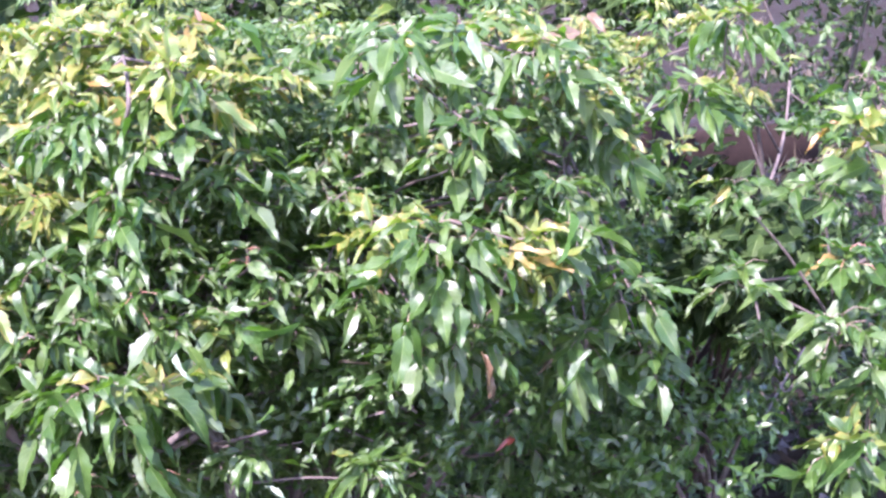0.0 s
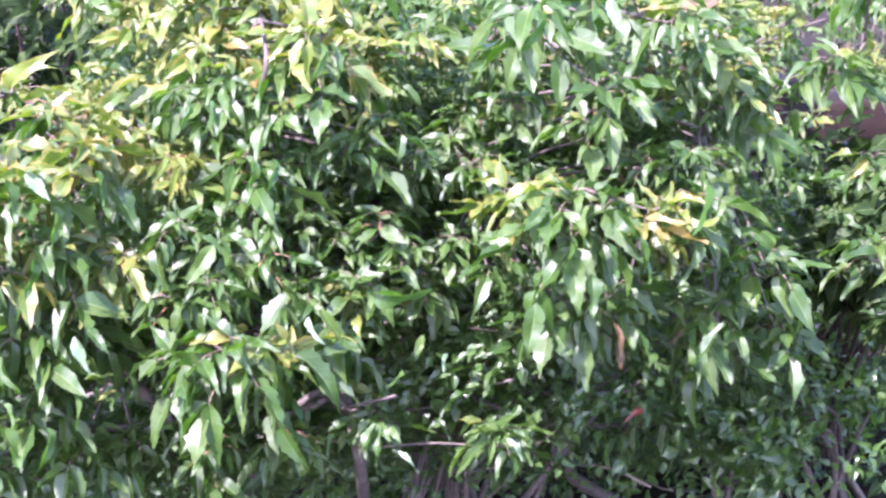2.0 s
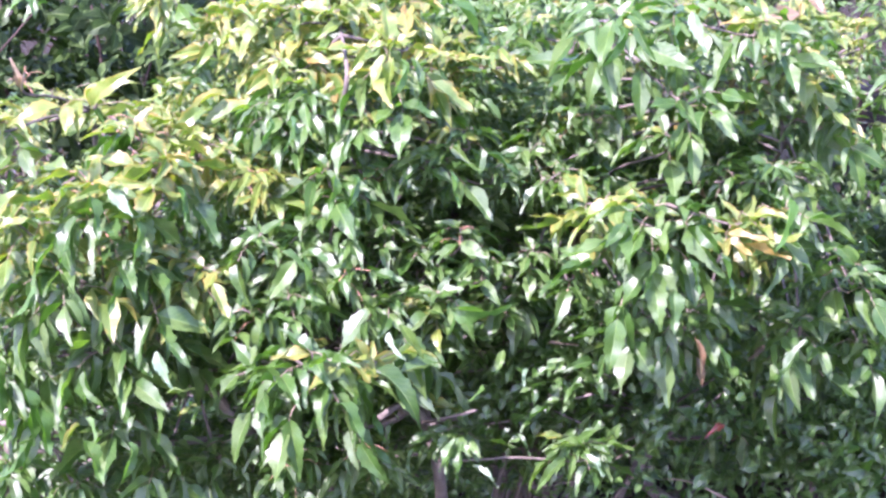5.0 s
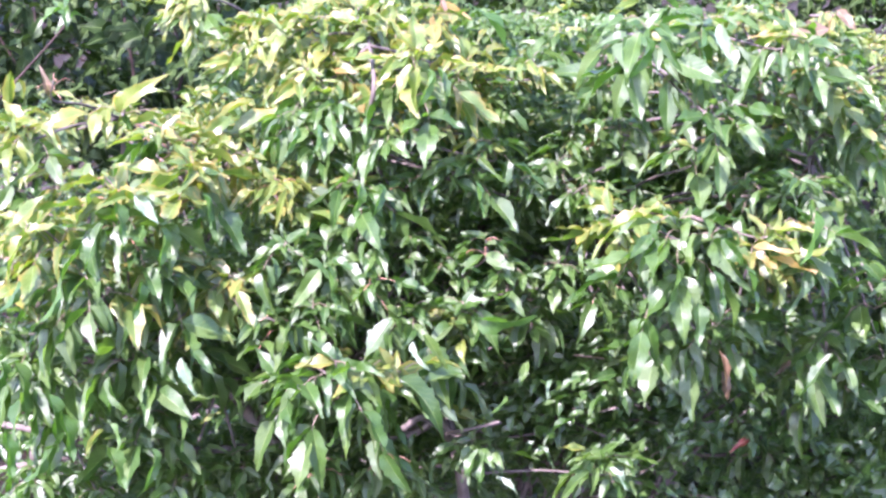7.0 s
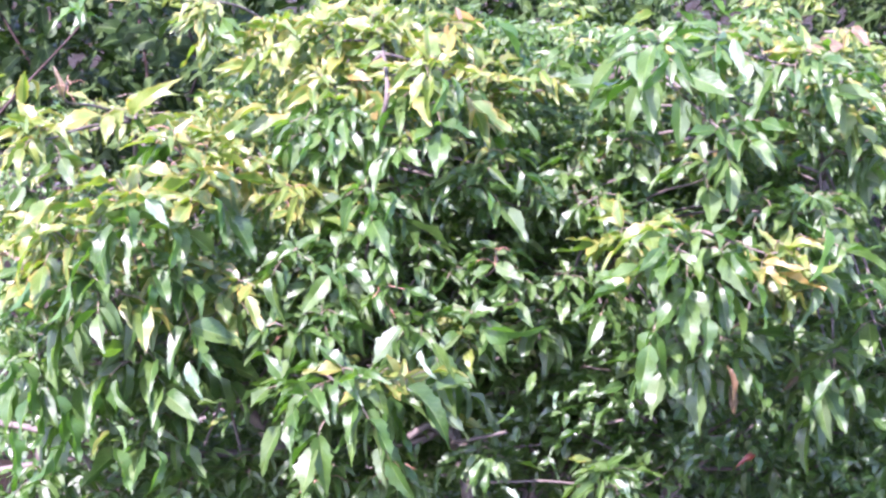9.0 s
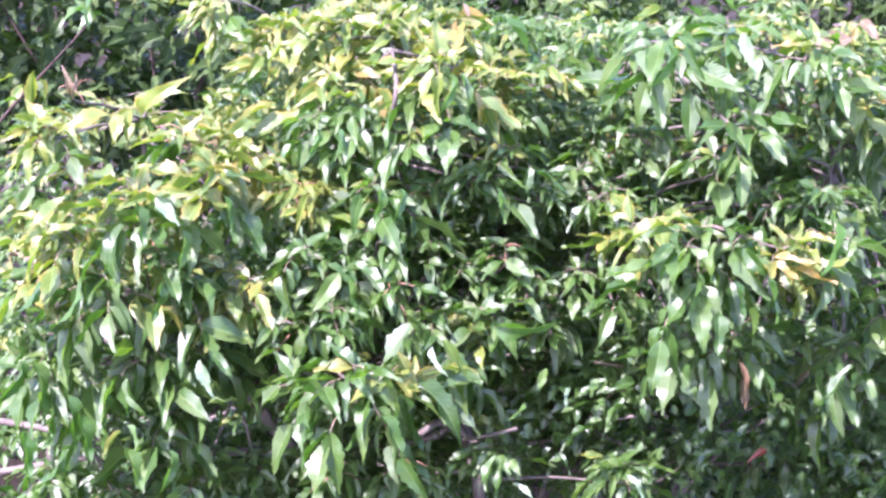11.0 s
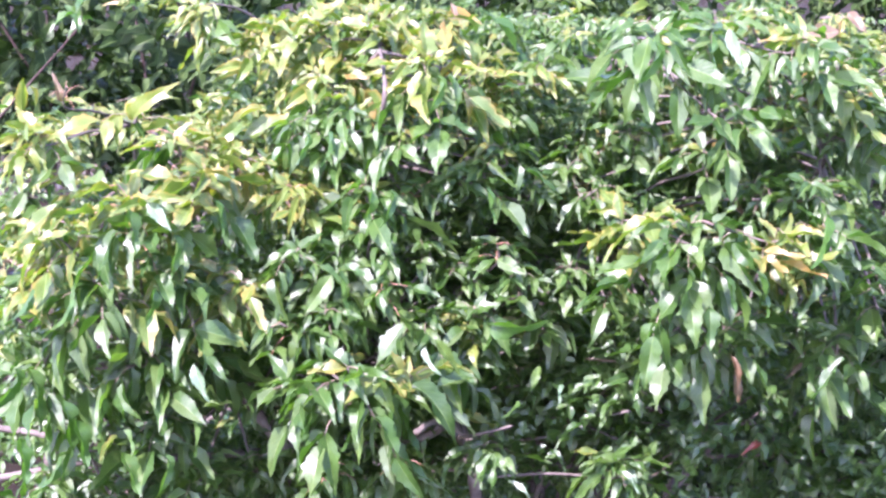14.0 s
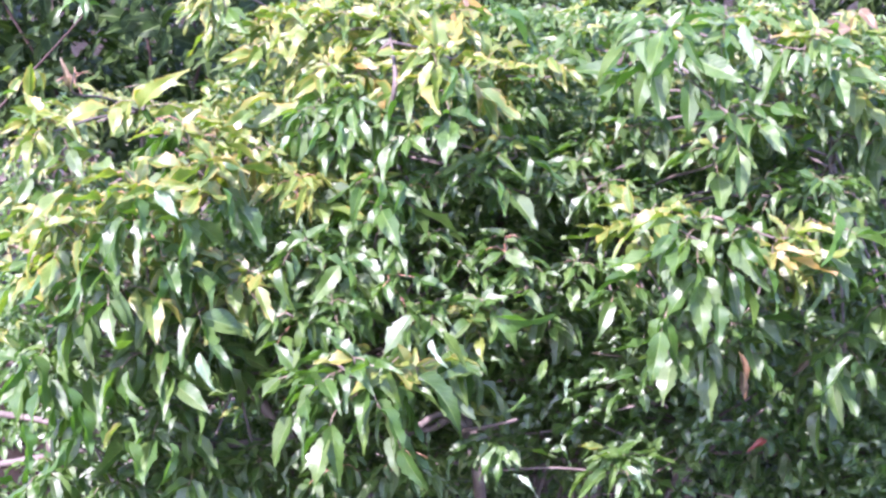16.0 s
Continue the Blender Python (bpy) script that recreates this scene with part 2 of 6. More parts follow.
def blade_pose(base, ahead, up, length, roll=0.0):
    """The matrix that sets a unit leaflet at base, pointing ahead, its upper side towards up."""
    ahead = ahead.normalized()
    side = ahead.cross(up)
    if side.length < 1e-3:
        side = ahead.orthogonal()
    side.normalize()
    m = Matrix((side, ahead, side.cross(ahead))).transposed() @ Matrix.Rotation(roll, 3, "Y")
    return Matrix.Translation(base) @ (m * length).to_4x4()


class Mass:
    """Many leaflets joined into one mesh."""

    def __init__(self, shapes):
        self.shapes, self.verts, self.uvs, self.faces, self.count = shapes, [], [], [], 0

    def add(self, m):
        v, uv, f = random.choice(self.shapes)
        a = np.array(m)
        self.verts.append(v @ a[:3, :3].T + a[:3, 3])
        self.uvs.append(uv)
        self.faces.append(f + self.count)
        self.count += len(v)

    def link(self, name, material, parent, label=""):
        if not self.verts:
            return None
        ob = new(name, mesh_of(name, (np.concatenate(self.verts), np.concatenate(self.uvs), np.concatenate(self.faces)), material))
        ob.parent = parent
        return tagged(ob, label, kind="stuff")


UP = Vector((0, 0, 1))


def sprig(head, slant, size, nodes, tint, put_leaf, stalks, toward=-0.45, loose=False):
    """A shoot tip with opposite compound leaves: long stalks spread out and arch over, and their leaflets hang like
    the skirt of an umbrella; young leaves at the tip stand out flat or upright.
    slant: degrees of the shoot in the x-z plane (90 is upright).
    put_leaf(matrix, young) takes each leaflet; stalks takes the leaf stalks as (points, radii)."""
    head = Vector(head)
    axis = Vector((0.7 * math.cos(radians(slant)), toward, 0.35 + 0.65 * math.sin(radians(slant)))).normalized()
    side0 = axis.orthogonal().normalized()
    spin = random.uniform(0, math.pi)
    if not loose:
        for k in range(7):                                      # the small leaves round the bud
            side = Matrix.Rotation(spin + 0.9 * k, 3, axis) @ side0
            ahead = (axis * random.uniform(0.1, 0.9) + side + Vector((0, -0.15, 0))).normalized()
            face = axis + UP * 0.7 + Vector((random.gauss(-0.2, 0.25), random.gauss(-0.3, 0.2), 0))
            put_leaf(blade_pose(head - axis * 0.004 * k, ahead, face, 0.052 * size * random.uniform(0.6, 1.15), random.gauss(0, 0.3)), random.random() < 1.3 * tint - 0.1)
    for k in range(nodes):
        node = head - axis * (0.018 * size * k)
        for s in (0, math.pi):
            side = Matrix.Rotation(spin + s + k * math.pi / 2 + random.uniform(-0.4, 0.4), 3, axis) @ side0
            out = (axis * random.uniform(0.2, 0.7) + side + UP * 0.2).normalized()
            reach = size * random.uniform(0.018, 0.036) * (0.6 + 0.36 * k)
            flat = Vector((out.x, out.y, 0))
            flat = flat.normalized() if flat.length > 0.15 else Vector((random.uniform(-1, 1), -1, 0)).normalized()
            sag = max(0.0, 0.10 + 0.26 * k - 0.25 * tint + random.gauss(0, 0.12))
            a = node + out * reach * 0.55
            b = a + (out * 0.5 + flat * 0.2 - UP * sag * 0.6).normalized() * reach * 0.5
            tip = b + (flat * 0.8 - UP * (0.15 + sag)).normalized() * 0.022 * size
            stalks.append(([node, a, b, tip], [0.0010 * size, 0.0008 * size, 0.0007 * size, 0.0006 * size]))
            grow = size * (0.74 + 0.16 * min(k, 3)) * random.uniform(0.85, 1.15)
            cross = flat.cross(UP)
            young = random.random() < min(1.0, 2.0 * tint - 0.30) - 0.12 * k
            droop = max(-0.5, 0.02 + k * random.uniform(0.0, 0.55) - 0.30 * tint)
            if loose:
                droop = random.uniform(-0.4, 0.9)
            spots = [(tip, flat, 1.15, 0.0)]
            for j in range(1 if (k < 1 or random.random() < 0.25) else 2):
                at = tip.lerp(a, 0.30 + 0.5 * j)
                spots += [(at, (flat * 0.55 + cross * w), 0.95 - 0.08 * j, 0.1) for w in (0.85, -0.85)]
            for at, way, scale, more in spots:
                drop = (droop + more) * (0.55 + 0.6 * abs(way.normalized().y)) + random.gauss(0, 0.25)
                ahead = (way.normalized() + Vector((random.gauss(0, 0.16), random.gauss(0, 0.16), 0)) - UP * drop).normalized()
                level = Vector((ahead.x, ahead.y, 0))
                face = (UP + level * 1.3 * max(drop, 0.0) + Vector((random.gauss(-0.15, 0.4), random.gauss(-0.35 if loose else 0.0, 0.35), 0))).normalized()
                length = min(0.064 * grow * scale * random.uniform(0.65, 1.2), random.uniform(0.085, 0.105))
                put_leaf(blade_pose(at, ahead, face, length, random.gauss(0, 0.3)), young)


def nearest(lines, p):
    """The point of the stem lines from which a twig to p would grow: near it, and rather below it."""
    best = None
    for line in lines:
        for q in line:
            cost = (q - p).length + 0.5 * max(0.0, q.z - p.z)
            if best is None or cost < best[0]:
                best = (cost, q)
    return best[1]


# how single leaves are turned: glossy to the sun (some also coloured paler for that light), turned away from it (own
# less shiny green put in for shade), half way; young, dry and red ones
KINDS = [(leaf_sunlit, (-0.50, -0.20, 0.90)), (leaf_shaded, (0.9, -0.35, -0.25)), (leaf_green, (0.35, -0.3, 0.9)),
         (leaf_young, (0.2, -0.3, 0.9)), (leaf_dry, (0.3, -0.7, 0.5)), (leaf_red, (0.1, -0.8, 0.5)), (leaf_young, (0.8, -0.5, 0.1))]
OPENINGS = [
    (0.135, 0.739, 0.046),
    (0.273, 0.852, 0.041),
    (0.466, 1.033, 0.046),
    (-0.543, 1.045, 0.073),
    (-0.773, 1.118, 0.085),
    (0.521, 0.279, 0.055),
    (0.093, 0.965, 0.027),
    (-0.393, 0.573, 0.036),
    (-0.236, 1.179, 0.001),
    (0.36, 1.137, 0.036),
    (1.168, 0.88, 0.071),
    (0.962, 0.928, 0.044),
    (1.045, 0.918, 0.051),
    (1.11, 0.876, 0.055),
    (1.221, 0.774, 0.051),
    (1.311, 0.925, 0.061),
    (1.07, 0.461, 0.058),
    (1.384, 0.307, 0.055),
    (1.04, 1.07, 0.034),
    (1.232, 1.074, 0.049),
    (1.439, 1.129, 0.049),
    (1.336, 1.045, 0.049),
    (1.526, 1.011, 0.041),
    (1.399, 0.224, 0.049),
    (1.222, 0.465, 0.039),
    (1.479, 0.288, 0.055),
    (1.05, 0.395, 0.032),
    (1.277, 0.273, 0.036),
    (1.13, 0.16, 0.036),
    (0.97, 0.239, 0.032),
    (-0.917, 0.306, 0.058),
    (-0.832, 0.2, 0.058),
    (-0.973, 0.186, 0.073),
    (-0.732, 0.16, 0.044),
    (-0.881, 1.149, 0.001),
    (0.383, 0.400, 0.034),
    (0.430, 0.380, 0.032),
    (0.484, 0.351, 0.032),
    (0.343, 0.416, 0.02),
    (0.540, 0.342, 0.024),
]
GAPS = [            # smaller gaps of the nearer leaves, at the crowns themselves
    (0.776, 1.064, 0.03),
    (0.848, 1.040, 0.036),
    (0.921, 1.029, 0.04),
    (0.994, 1.033, 0.04),
    (1.067, 1.045, 0.036),
    (0.868, 0.688, 0.032),
    (0.916, 0.675, 0.024),
    (0.616, 0.634, 0.022),
    (1.137, 0.515, 0.026),
    (0.703, 0.965, 0.018),
    (1.025, 1.073, 0.03),
    (-0.641, 1.197, 0.035),
    (-0.504, 1.217, 0.04),
    (-0.476, 1.168, 0.03),
    (-0.668, 1.246, 0.03),
    (0.230, 1.019, 0.02),
    (0.083, 0.923, 0.02),
    (-0.591, 1.196, 0.05),
    (-0.530, 1.241, 0.05),
    (-0.638, 1.241, 0.05),
    (-0.443, 1.176, 0.035),
    (-0.708, 1.221, 0.045),
    (-0.471, 1.240, 0.03),
    (0.976, 1.171, 0.035),
    (1.023, 1.174, 0.035),
    (1.186, 1.219, 0.04),
    (1.145, 1.169, 0.035),
    (1.240, 1.181, 0.035),
    (1.094, 0.984, 0.03),
    (1.019, 0.893, 0.03),
    (1.060, 0.900, 0.034),
    (1.002, 0.831, 0.03),
    (1.095, 0.795, 0.034),
    (1.042, 0.743, 0.032),
    (0.947, 0.882, 0.028),
    (1.107, 0.941, 0.03),
    (0.973, 0.946, 0.026),
    (1.109, 0.690, 0.03),
]


def in_gap(m):
    """Whether the middle of a leaflet set by m lies in a gap of the nearer leaves."""
    p = m @ Vector((0, 0.5, 0))
    return p.y < 4.3 and any((p.x - x) ** 2 + (p.z - z) ** 2 < r * r for x, z, r in GAPS)


def in_opening(p):
    """Whether p lies in one of the gaps of the crowns, each a round passage along y."""
    return any((p.x - x) ** 2 + (p.z - z) ** 2 < r * r for x, z, r in OPENINGS)


def young_tree(label, clumps, stems, sprigs, fill, group, single=(), limit=290, lush=5):
    """A leafy young tree: stems from the ground, twigs that carry single leaflets, and the joined rest of the crown.
    clumps: large umbrella-like leaf clumps at the shoot ends: x, y, z, slant, size, nodes, tint. sprigs: the same, smaller.
    stems: (name, points, thickness at the foot and tip).
    fill: x, y, z, half width, half depth, half height, count, size, tint.
    single: large leaves that stand out: foot x, y, z, tip x, y, z, width against a usual leaf, kind (as in KINDS)."""
    foot = Vector(stems[0][1][0])
    root = tagged(new("tree"), label, "tree", group)
    root.location = foot
    home = Matrix.Translation(-foot)
    lines = []
    for kind, points, r0, r1 in stems:
        line = bend(points, 6)
        if kind != "twig":
            lines.append(line)
        bm = bmesh.new()
        n = len(line) - 1
        tube(bm, [home @ p for p in line], [r0 + (r1 - r0) * i / n for i in range(n + 1)], 9, 0.07)
        part(kind, bm, bark, root)
    used = 0
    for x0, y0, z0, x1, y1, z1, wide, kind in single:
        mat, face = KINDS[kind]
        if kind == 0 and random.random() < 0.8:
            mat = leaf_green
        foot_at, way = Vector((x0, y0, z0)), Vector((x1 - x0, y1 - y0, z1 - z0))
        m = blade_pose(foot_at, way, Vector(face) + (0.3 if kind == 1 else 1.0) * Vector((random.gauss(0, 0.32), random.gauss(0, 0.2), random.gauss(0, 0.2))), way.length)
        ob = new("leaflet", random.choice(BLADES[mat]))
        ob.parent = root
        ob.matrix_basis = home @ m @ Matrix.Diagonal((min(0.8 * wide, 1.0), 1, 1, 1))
        used += 1
    mass = {False: Mass(PLAIN), True: Mass(PLAIN)}
    shoots = [(x, y, z, slant, size, nodes + 1, tint, True) for x, y, z, slant, size, nodes, tint in clumps] + [(x, y + 0.02, z, slant, 0.58 * size, 3, tint, False) for x, y, z, slant, size, nodes, tint in sprigs]
    for x, y, z, slant, size, nodes, tint in sprigs:
        for _ in range(lush):
            p = Vector((x + random.gauss(0, 0.08), y + random.uniform(-0.05, 0.16), z + random.gauss(0, 0.07)))
            if not in_opening(p):
                sprig(p, random.uniform(20, 160), size * random.uniform(0.38, 0.62), 3, tint * 0.6, lambda m, young: in_gap(m) or mass[young].add(home @ m), [], random.uniform(-0.8, 0.1), True)
    for x, y, z, slant, size, nodes, tint, front in shoots:
        head = Vector((x, y, z))
        if not front and in_opening(head):
            continue
        stalks, leaves = [], []
        sprig(head, slant, size, nodes, tint, lambda m, young: in_gap(m) or leaves.append((m, young)), stalks, -0.45 if front else random.uniform(-0.7, 0.1), not front)
        start = nearest(lines, head)
        axis = Vector((math.cos(radians(slant)), -0.45, math.sin(radians(slant)))).normalized()
        gap = (head - start).length
        line = bend([start, start.lerp(head - axis * 0.05, 0.55) + UP * 0.05 * gap, head - axis * 0.04, head], 4)
        bm = bmesh.new()
        n = len(line) - 1
        tube(bm, [home @ p for p in line], [0.0030 - 0.0018 * i / n for i in range(n + 1)], 6, 0.1)
        twig = part("twig", bm, bark, root)
        bm = bmesh.new()
        for pts, radii in stalks:
            tube(bm, [home @ p for p in pts], radii, 4)
        part("leaf_stalk", bm, red_skin if random.random() < 0.1 else shoot_skin, twig, "thin reddish leaf stalks")
        if front and used + len(leaves) <= limit:
            used += len(leaves)
            for m, young in leaves:
                ob = new("leaflet", random.choice(BLADES[leaf_dry if random.random() < 0.004 else leaf_young if young else leaf_green]))
                ob.parent = twig
                ob.matrix_basis = home @ m
        else:
            for m, young in leaves:
                mass[young].add(home @ m)
    for x, y, z, w, d, h, count, size, tint in fill:
        for _ in range(max(1, count // 5)):
            for _ in range(20):
                v = Vector((random.uniform(-1, 1), random.uniform(-1, 1), random.uniform(-1, 1)))
                if v.length < 1:
                    break
            for _ in range(5):
                p = Vector((x + w * v.x + random.gauss(0, 0.05), y - 0.08 + d * v.y + random.gauss(0, 0.03), z + h * v.z + random.gauss(0, 0.045)))
                if in_opening(p):
                    continue
                slant = math.degrees(math.atan2(0.6 + v.z, v.x + random.uniform(-0.8, 0.8)))
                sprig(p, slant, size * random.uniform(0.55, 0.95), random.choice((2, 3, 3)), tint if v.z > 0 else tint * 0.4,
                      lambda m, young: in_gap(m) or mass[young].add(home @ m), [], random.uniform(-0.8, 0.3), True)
    mass[False].link("foliage", mass_green, root, "dense green leaflets of the inner crown")
    mass[True].link("young_foliage", mass_young, root, "yellow-green young leaflets")
    return root


def shrub(label, foot, spread, fill, group, leaf=0.05, material=None, stems=16):
    """A dense shrub of many thin stems with small leaves, standing behind the young trees.
    fill: x, y, z, half width, half depth, half height, leaves."""
    foot = Vector(foot)
    root = tagged(new("shrub"), label, "shrub", group)
    root.location = foot
    home = Matrix.Translation(-foot)
    mass = Mass(SMALL)
    tips = []
    for x, y, z, w, d, h, count in fill:
        done = 0
        while done < count:
            v = Vector((random.uniform(-1, 1), random.uniform(-1, 1), random.uniform(-1, 1)))
            p = Vector((x + w * v.x, y + d * v.y, z + h * v.z))
            if v.length > 1:
                continue
            done += 6
            if in_opening(p) or noise.noise(p * 6.5) < (0.02 if leaf < 0.05 else -0.12):
                continue
            way = Vector((v.x + random.gauss(0, 0.5), v.y - 0.3 + random.gauss(0, 0.5), 0.25 + random.gauss(0, 0.4))).normalized()
            for k in range(6):
                at = p + way * 0.024 * k
                side = Matrix.Rotation(k * 2.4, 3, way) @ way.orthogonal().normalized()
                ahead = side + way * 0.5 - UP * random.uniform(-0.35, 0.6)
                face = UP + way * 0.6 + Vector((random.gauss(0, 0.4), random.gauss(-0.25, 0.4), 0))
                mass.add(home @ blade_pose(at, ahead, face, leaf * random.uniform(0.7, 1.3), random.gauss(0, 0.5)))
            if random.random() < 0.12 or len(tips) < 5:
                tips.append(p)
    random.shuffle(tips)
    for tip in tips[:stems]:
        start = foot + Vector((random.uniform(-1, 1) * spread, random.uniform(-0.5, 0.5) * spread, 0))
        line = bend([start, start.lerp(tip, 0.5) + Vector((random.uniform(-0.08, 0.08), 0, 0.12)), tip], 6)
        bm = bmesh.new()
        n = len(line) - 1
        tube(bm, [home @ p for p in line], [0.008 - 0.006 * i / n for i in range(n + 1)], 6, 0.1)
        part("stem", bm, bark_dark if leaf > 0.05 else bark, root)
    if leaf < 0.05:
        for tip in tips[stems:stems + 26]:
            a = tip + Vector((random.uniform(-0.22, 0.22), random.uniform(-0.08, 0.02), random.uniform(-0.06, 0.03)))
            line = bend([a, a.lerp(tip, 0.5) + Vector((0, 0, random.uniform(-0.02, 0.03))), tip], 4)
            bm = bmesh.new()
            tube(bm, [home @ p for p in line], [0.0028 - 0.0018 * i / (len(line) - 1) for i in range(len(line))], 5, 0.1)
            part("twig", bm, random.choice((bark, bark, shoot_skin)), root)
    mass.link("foliage", material or mass_deep, root, "small dense green leaves")
    return root


# ---- ground ----
bm = bmesh.new()
grid = [-400, -120, -40, -15, -6] + [-4 + 0.25 * i for i in range(33)] + [6, 15, 40, 120, 400]
grow = [-400, -120, -40, -12, -4, 0, 2] + [3 + 0.25 * i for i in range(37)] + [13, 15, 18, 24, 40, 120, 400]
knots = [[bm.verts.new((x, y, (0.05 * (noise.noise(Vector((x * 0.9, y * 0.9, 3))) + 0.4 * noise.noise(Vector((x * 3, y * 3, 7)))) if abs(x) < 7 and 2 < y < 14 else 0.0)))
          for x in grid] for y in grow]
for a, b in zip(knots, knots[1:]):
    for k in range(len(grid) - 1):
        bm.faces.new((a[k], a[k + 1], b[k + 1], b[k]))
ground = tagged(part("ground", bm, soil), "bare brown soil with patches of dry grass", "ground", kind="structure")


def tufts(name, label, count, x0, x1, y0, y1, tall, material, group=""):
    """Blades of dry grass standing on the soil."""
    verts, faces = [], []
    for _ in range(count // 9):
        cx, cy = random.uniform(x0, x1), random.uniform(y0, y1)
        if noise.noise(Vector((cx * 0.8, cy * 0.8, 11))) < -0.05:
            continue
        for _ in range(9):
            x, y = cx + random.gauss(0, 0.05), cy + random.gauss(0, 0.05)
            turn, h, lean = random.uniform(0, 6.28), tall * random.uniform(0.5, 1.4), random.uniform(0.1, 0.8)
            c, s = math.cos(turn), math.sin(turn)
            k = len(verts)
            for t, wdt in ((0, 0.0035), (0.55, 0.0028), (1, 0.0006)):
                bx, by = x - s * lean * h * t * t, y + c * lean * h * t * t
                verts += [(bx - c * wdt, by - s * wdt, h * t * (1 - 0.3 * lean * t) - 0.03), (bx + c * wdt, by + s * wdt, h * t * (1 - 0.3 * lean * t) - 0.03)]
            faces += [(k, k + 1, k + 3, k + 2), (k + 2, k + 3, k + 5, k + 4)]
    me = bpy.data.meshes.new(name)
    me.from_pydata(verts, [], faces)
    me.materials.append(material)
    return tagged(new(name, me), label, "grass", kind="stuff")


tufts("grass", "dry straw-coloured grass with some green blades on the soil", 8000, -3.0, 4.5, 4.8, 13.0, 0.14, straw)

fallen = Mass(SMALL)
for _ in range(2600):
    fallen.add(blade_pose(Vector((random.uniform(-2.5, 4), random.uniform(4, 11), random.uniform(0.02, 0.05))),
                          Vector((random.gauss(0, 1), random.gauss(0, 1), random.gauss(0, 0.2))), UP, random.uniform(0.05, 0.10), random.gauss(0, 0.4)))
tagged(fallen.link("leaf_litter", litter, None), "brown dead leaves scattered on the soil", "leaf litter")


def stone(place, size, turn, label):
    """A weathered block with broken edges."""
    bm = bmesh.new()
    bmesh.ops.create_cube(bm, size=1.0)
    bmesh.ops.subdivide_edges(bm, edges=bm.edges[:], cuts=5, use_grid_fill=True)
    for v in bm.verts:
        far = v.co.length
        v.co = v.co * (0.72 + 0.28 * 0.62 / far) + Vector((1, 1, 1)) * 0.05 * noise.noise(v.co * 3 + Vector(place))
        v.co += v.co.normalized() * 0.05 * noise.noise(v.co * 9)
        v.co = Vector((v.co.x * size[0], v.co.y * size[1], v.co.z * size[2]))
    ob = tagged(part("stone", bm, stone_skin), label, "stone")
    ob.matrix_world = pose(*place, 0, 0, turn)
    return ob


stone((1.484, 6.0, 0.06), (0.22, 0.2, 0.2), 20, "purplish-grey weathered stone lying on the soil")
stone((2.419, 9.0, 0.085), (0.9, 0.35, 0.25), 10, "long purplish-brown rock half sunk in the soil")
stone((1.904, 8.5, 0.243), (0.35, 0.3, 0.25), 50, "purplish-brown rock on the soil")
stone((-0.841, 4.9, 0.042), (0.16, 0.2, 0.14), 0, "pale rounded stone under the branches")

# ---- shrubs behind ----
shrub("tall dark green shrub, shaded by an added unseen crown and darkened leaves", (-0.9, 5.9, 0), 0.3, [
    # unseen upper crown, added to shade the leaves below and behind
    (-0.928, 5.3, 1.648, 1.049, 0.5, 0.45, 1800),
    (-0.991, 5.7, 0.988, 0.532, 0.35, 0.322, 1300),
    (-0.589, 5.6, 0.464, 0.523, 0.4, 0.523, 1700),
], "shrubs behind the young trees", 0.075, mass_shade)
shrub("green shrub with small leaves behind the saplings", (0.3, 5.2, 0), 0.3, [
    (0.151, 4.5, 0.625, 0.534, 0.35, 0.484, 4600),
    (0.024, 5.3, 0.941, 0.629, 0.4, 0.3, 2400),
], "shrubs behind the young trees", 0.055, mass_shade)
shrub("low dark green shrub on the soil", (1.0, 5.0, 0), 0.3, [
    (0.875, 4.45, 0.205, 0.352, 0.35, 0.264, 6240),
    (0.925, 5.2, 0.547, 0.412, 0.4, 0.368, 2280),
], "shrubs behind the young trees", 0.031, mass_deep)
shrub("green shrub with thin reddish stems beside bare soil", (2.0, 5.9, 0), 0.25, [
    # crown mostly above the camera's view, added to shade what lies beneath
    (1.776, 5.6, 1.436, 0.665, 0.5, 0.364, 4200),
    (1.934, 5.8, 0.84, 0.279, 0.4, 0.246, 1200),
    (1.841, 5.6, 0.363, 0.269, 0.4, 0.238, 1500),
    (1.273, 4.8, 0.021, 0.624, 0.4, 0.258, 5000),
], "shrubs behind the young trees", 0.042, mass_shade)
shrub("dark green hedge-like shrub far behind the saplings, shade put into its colour", (-0.3, 6.6, 0), 0.8, [
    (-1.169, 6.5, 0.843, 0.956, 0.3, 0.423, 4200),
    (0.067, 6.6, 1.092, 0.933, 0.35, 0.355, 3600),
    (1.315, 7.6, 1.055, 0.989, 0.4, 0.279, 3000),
], "shrubs behind the young trees", 0.07, mass_shade)
shrub("sunlit green shrub seen above the sapling tops", (-1.6, 5.6, 0), 0.2, [
    (-0.822, 4.9, 1.139, 0.069, 0.1, 0.03, 150),
    (-0.748, 4.9, 1.083, 0.05, 0.1, 0.028, 90),
], "shrubs behind the young trees", 0.06, mass_deep, 2)
shrub("low green shrub of small pale-lit leaves", (0.6, 4.8, 0), 0.3, [
    (0.341, 4.35, 0.277, 0.332, 0.3, 0.246, 6240),
], "shrubs behind the young trees", 0.031, mass_deep)
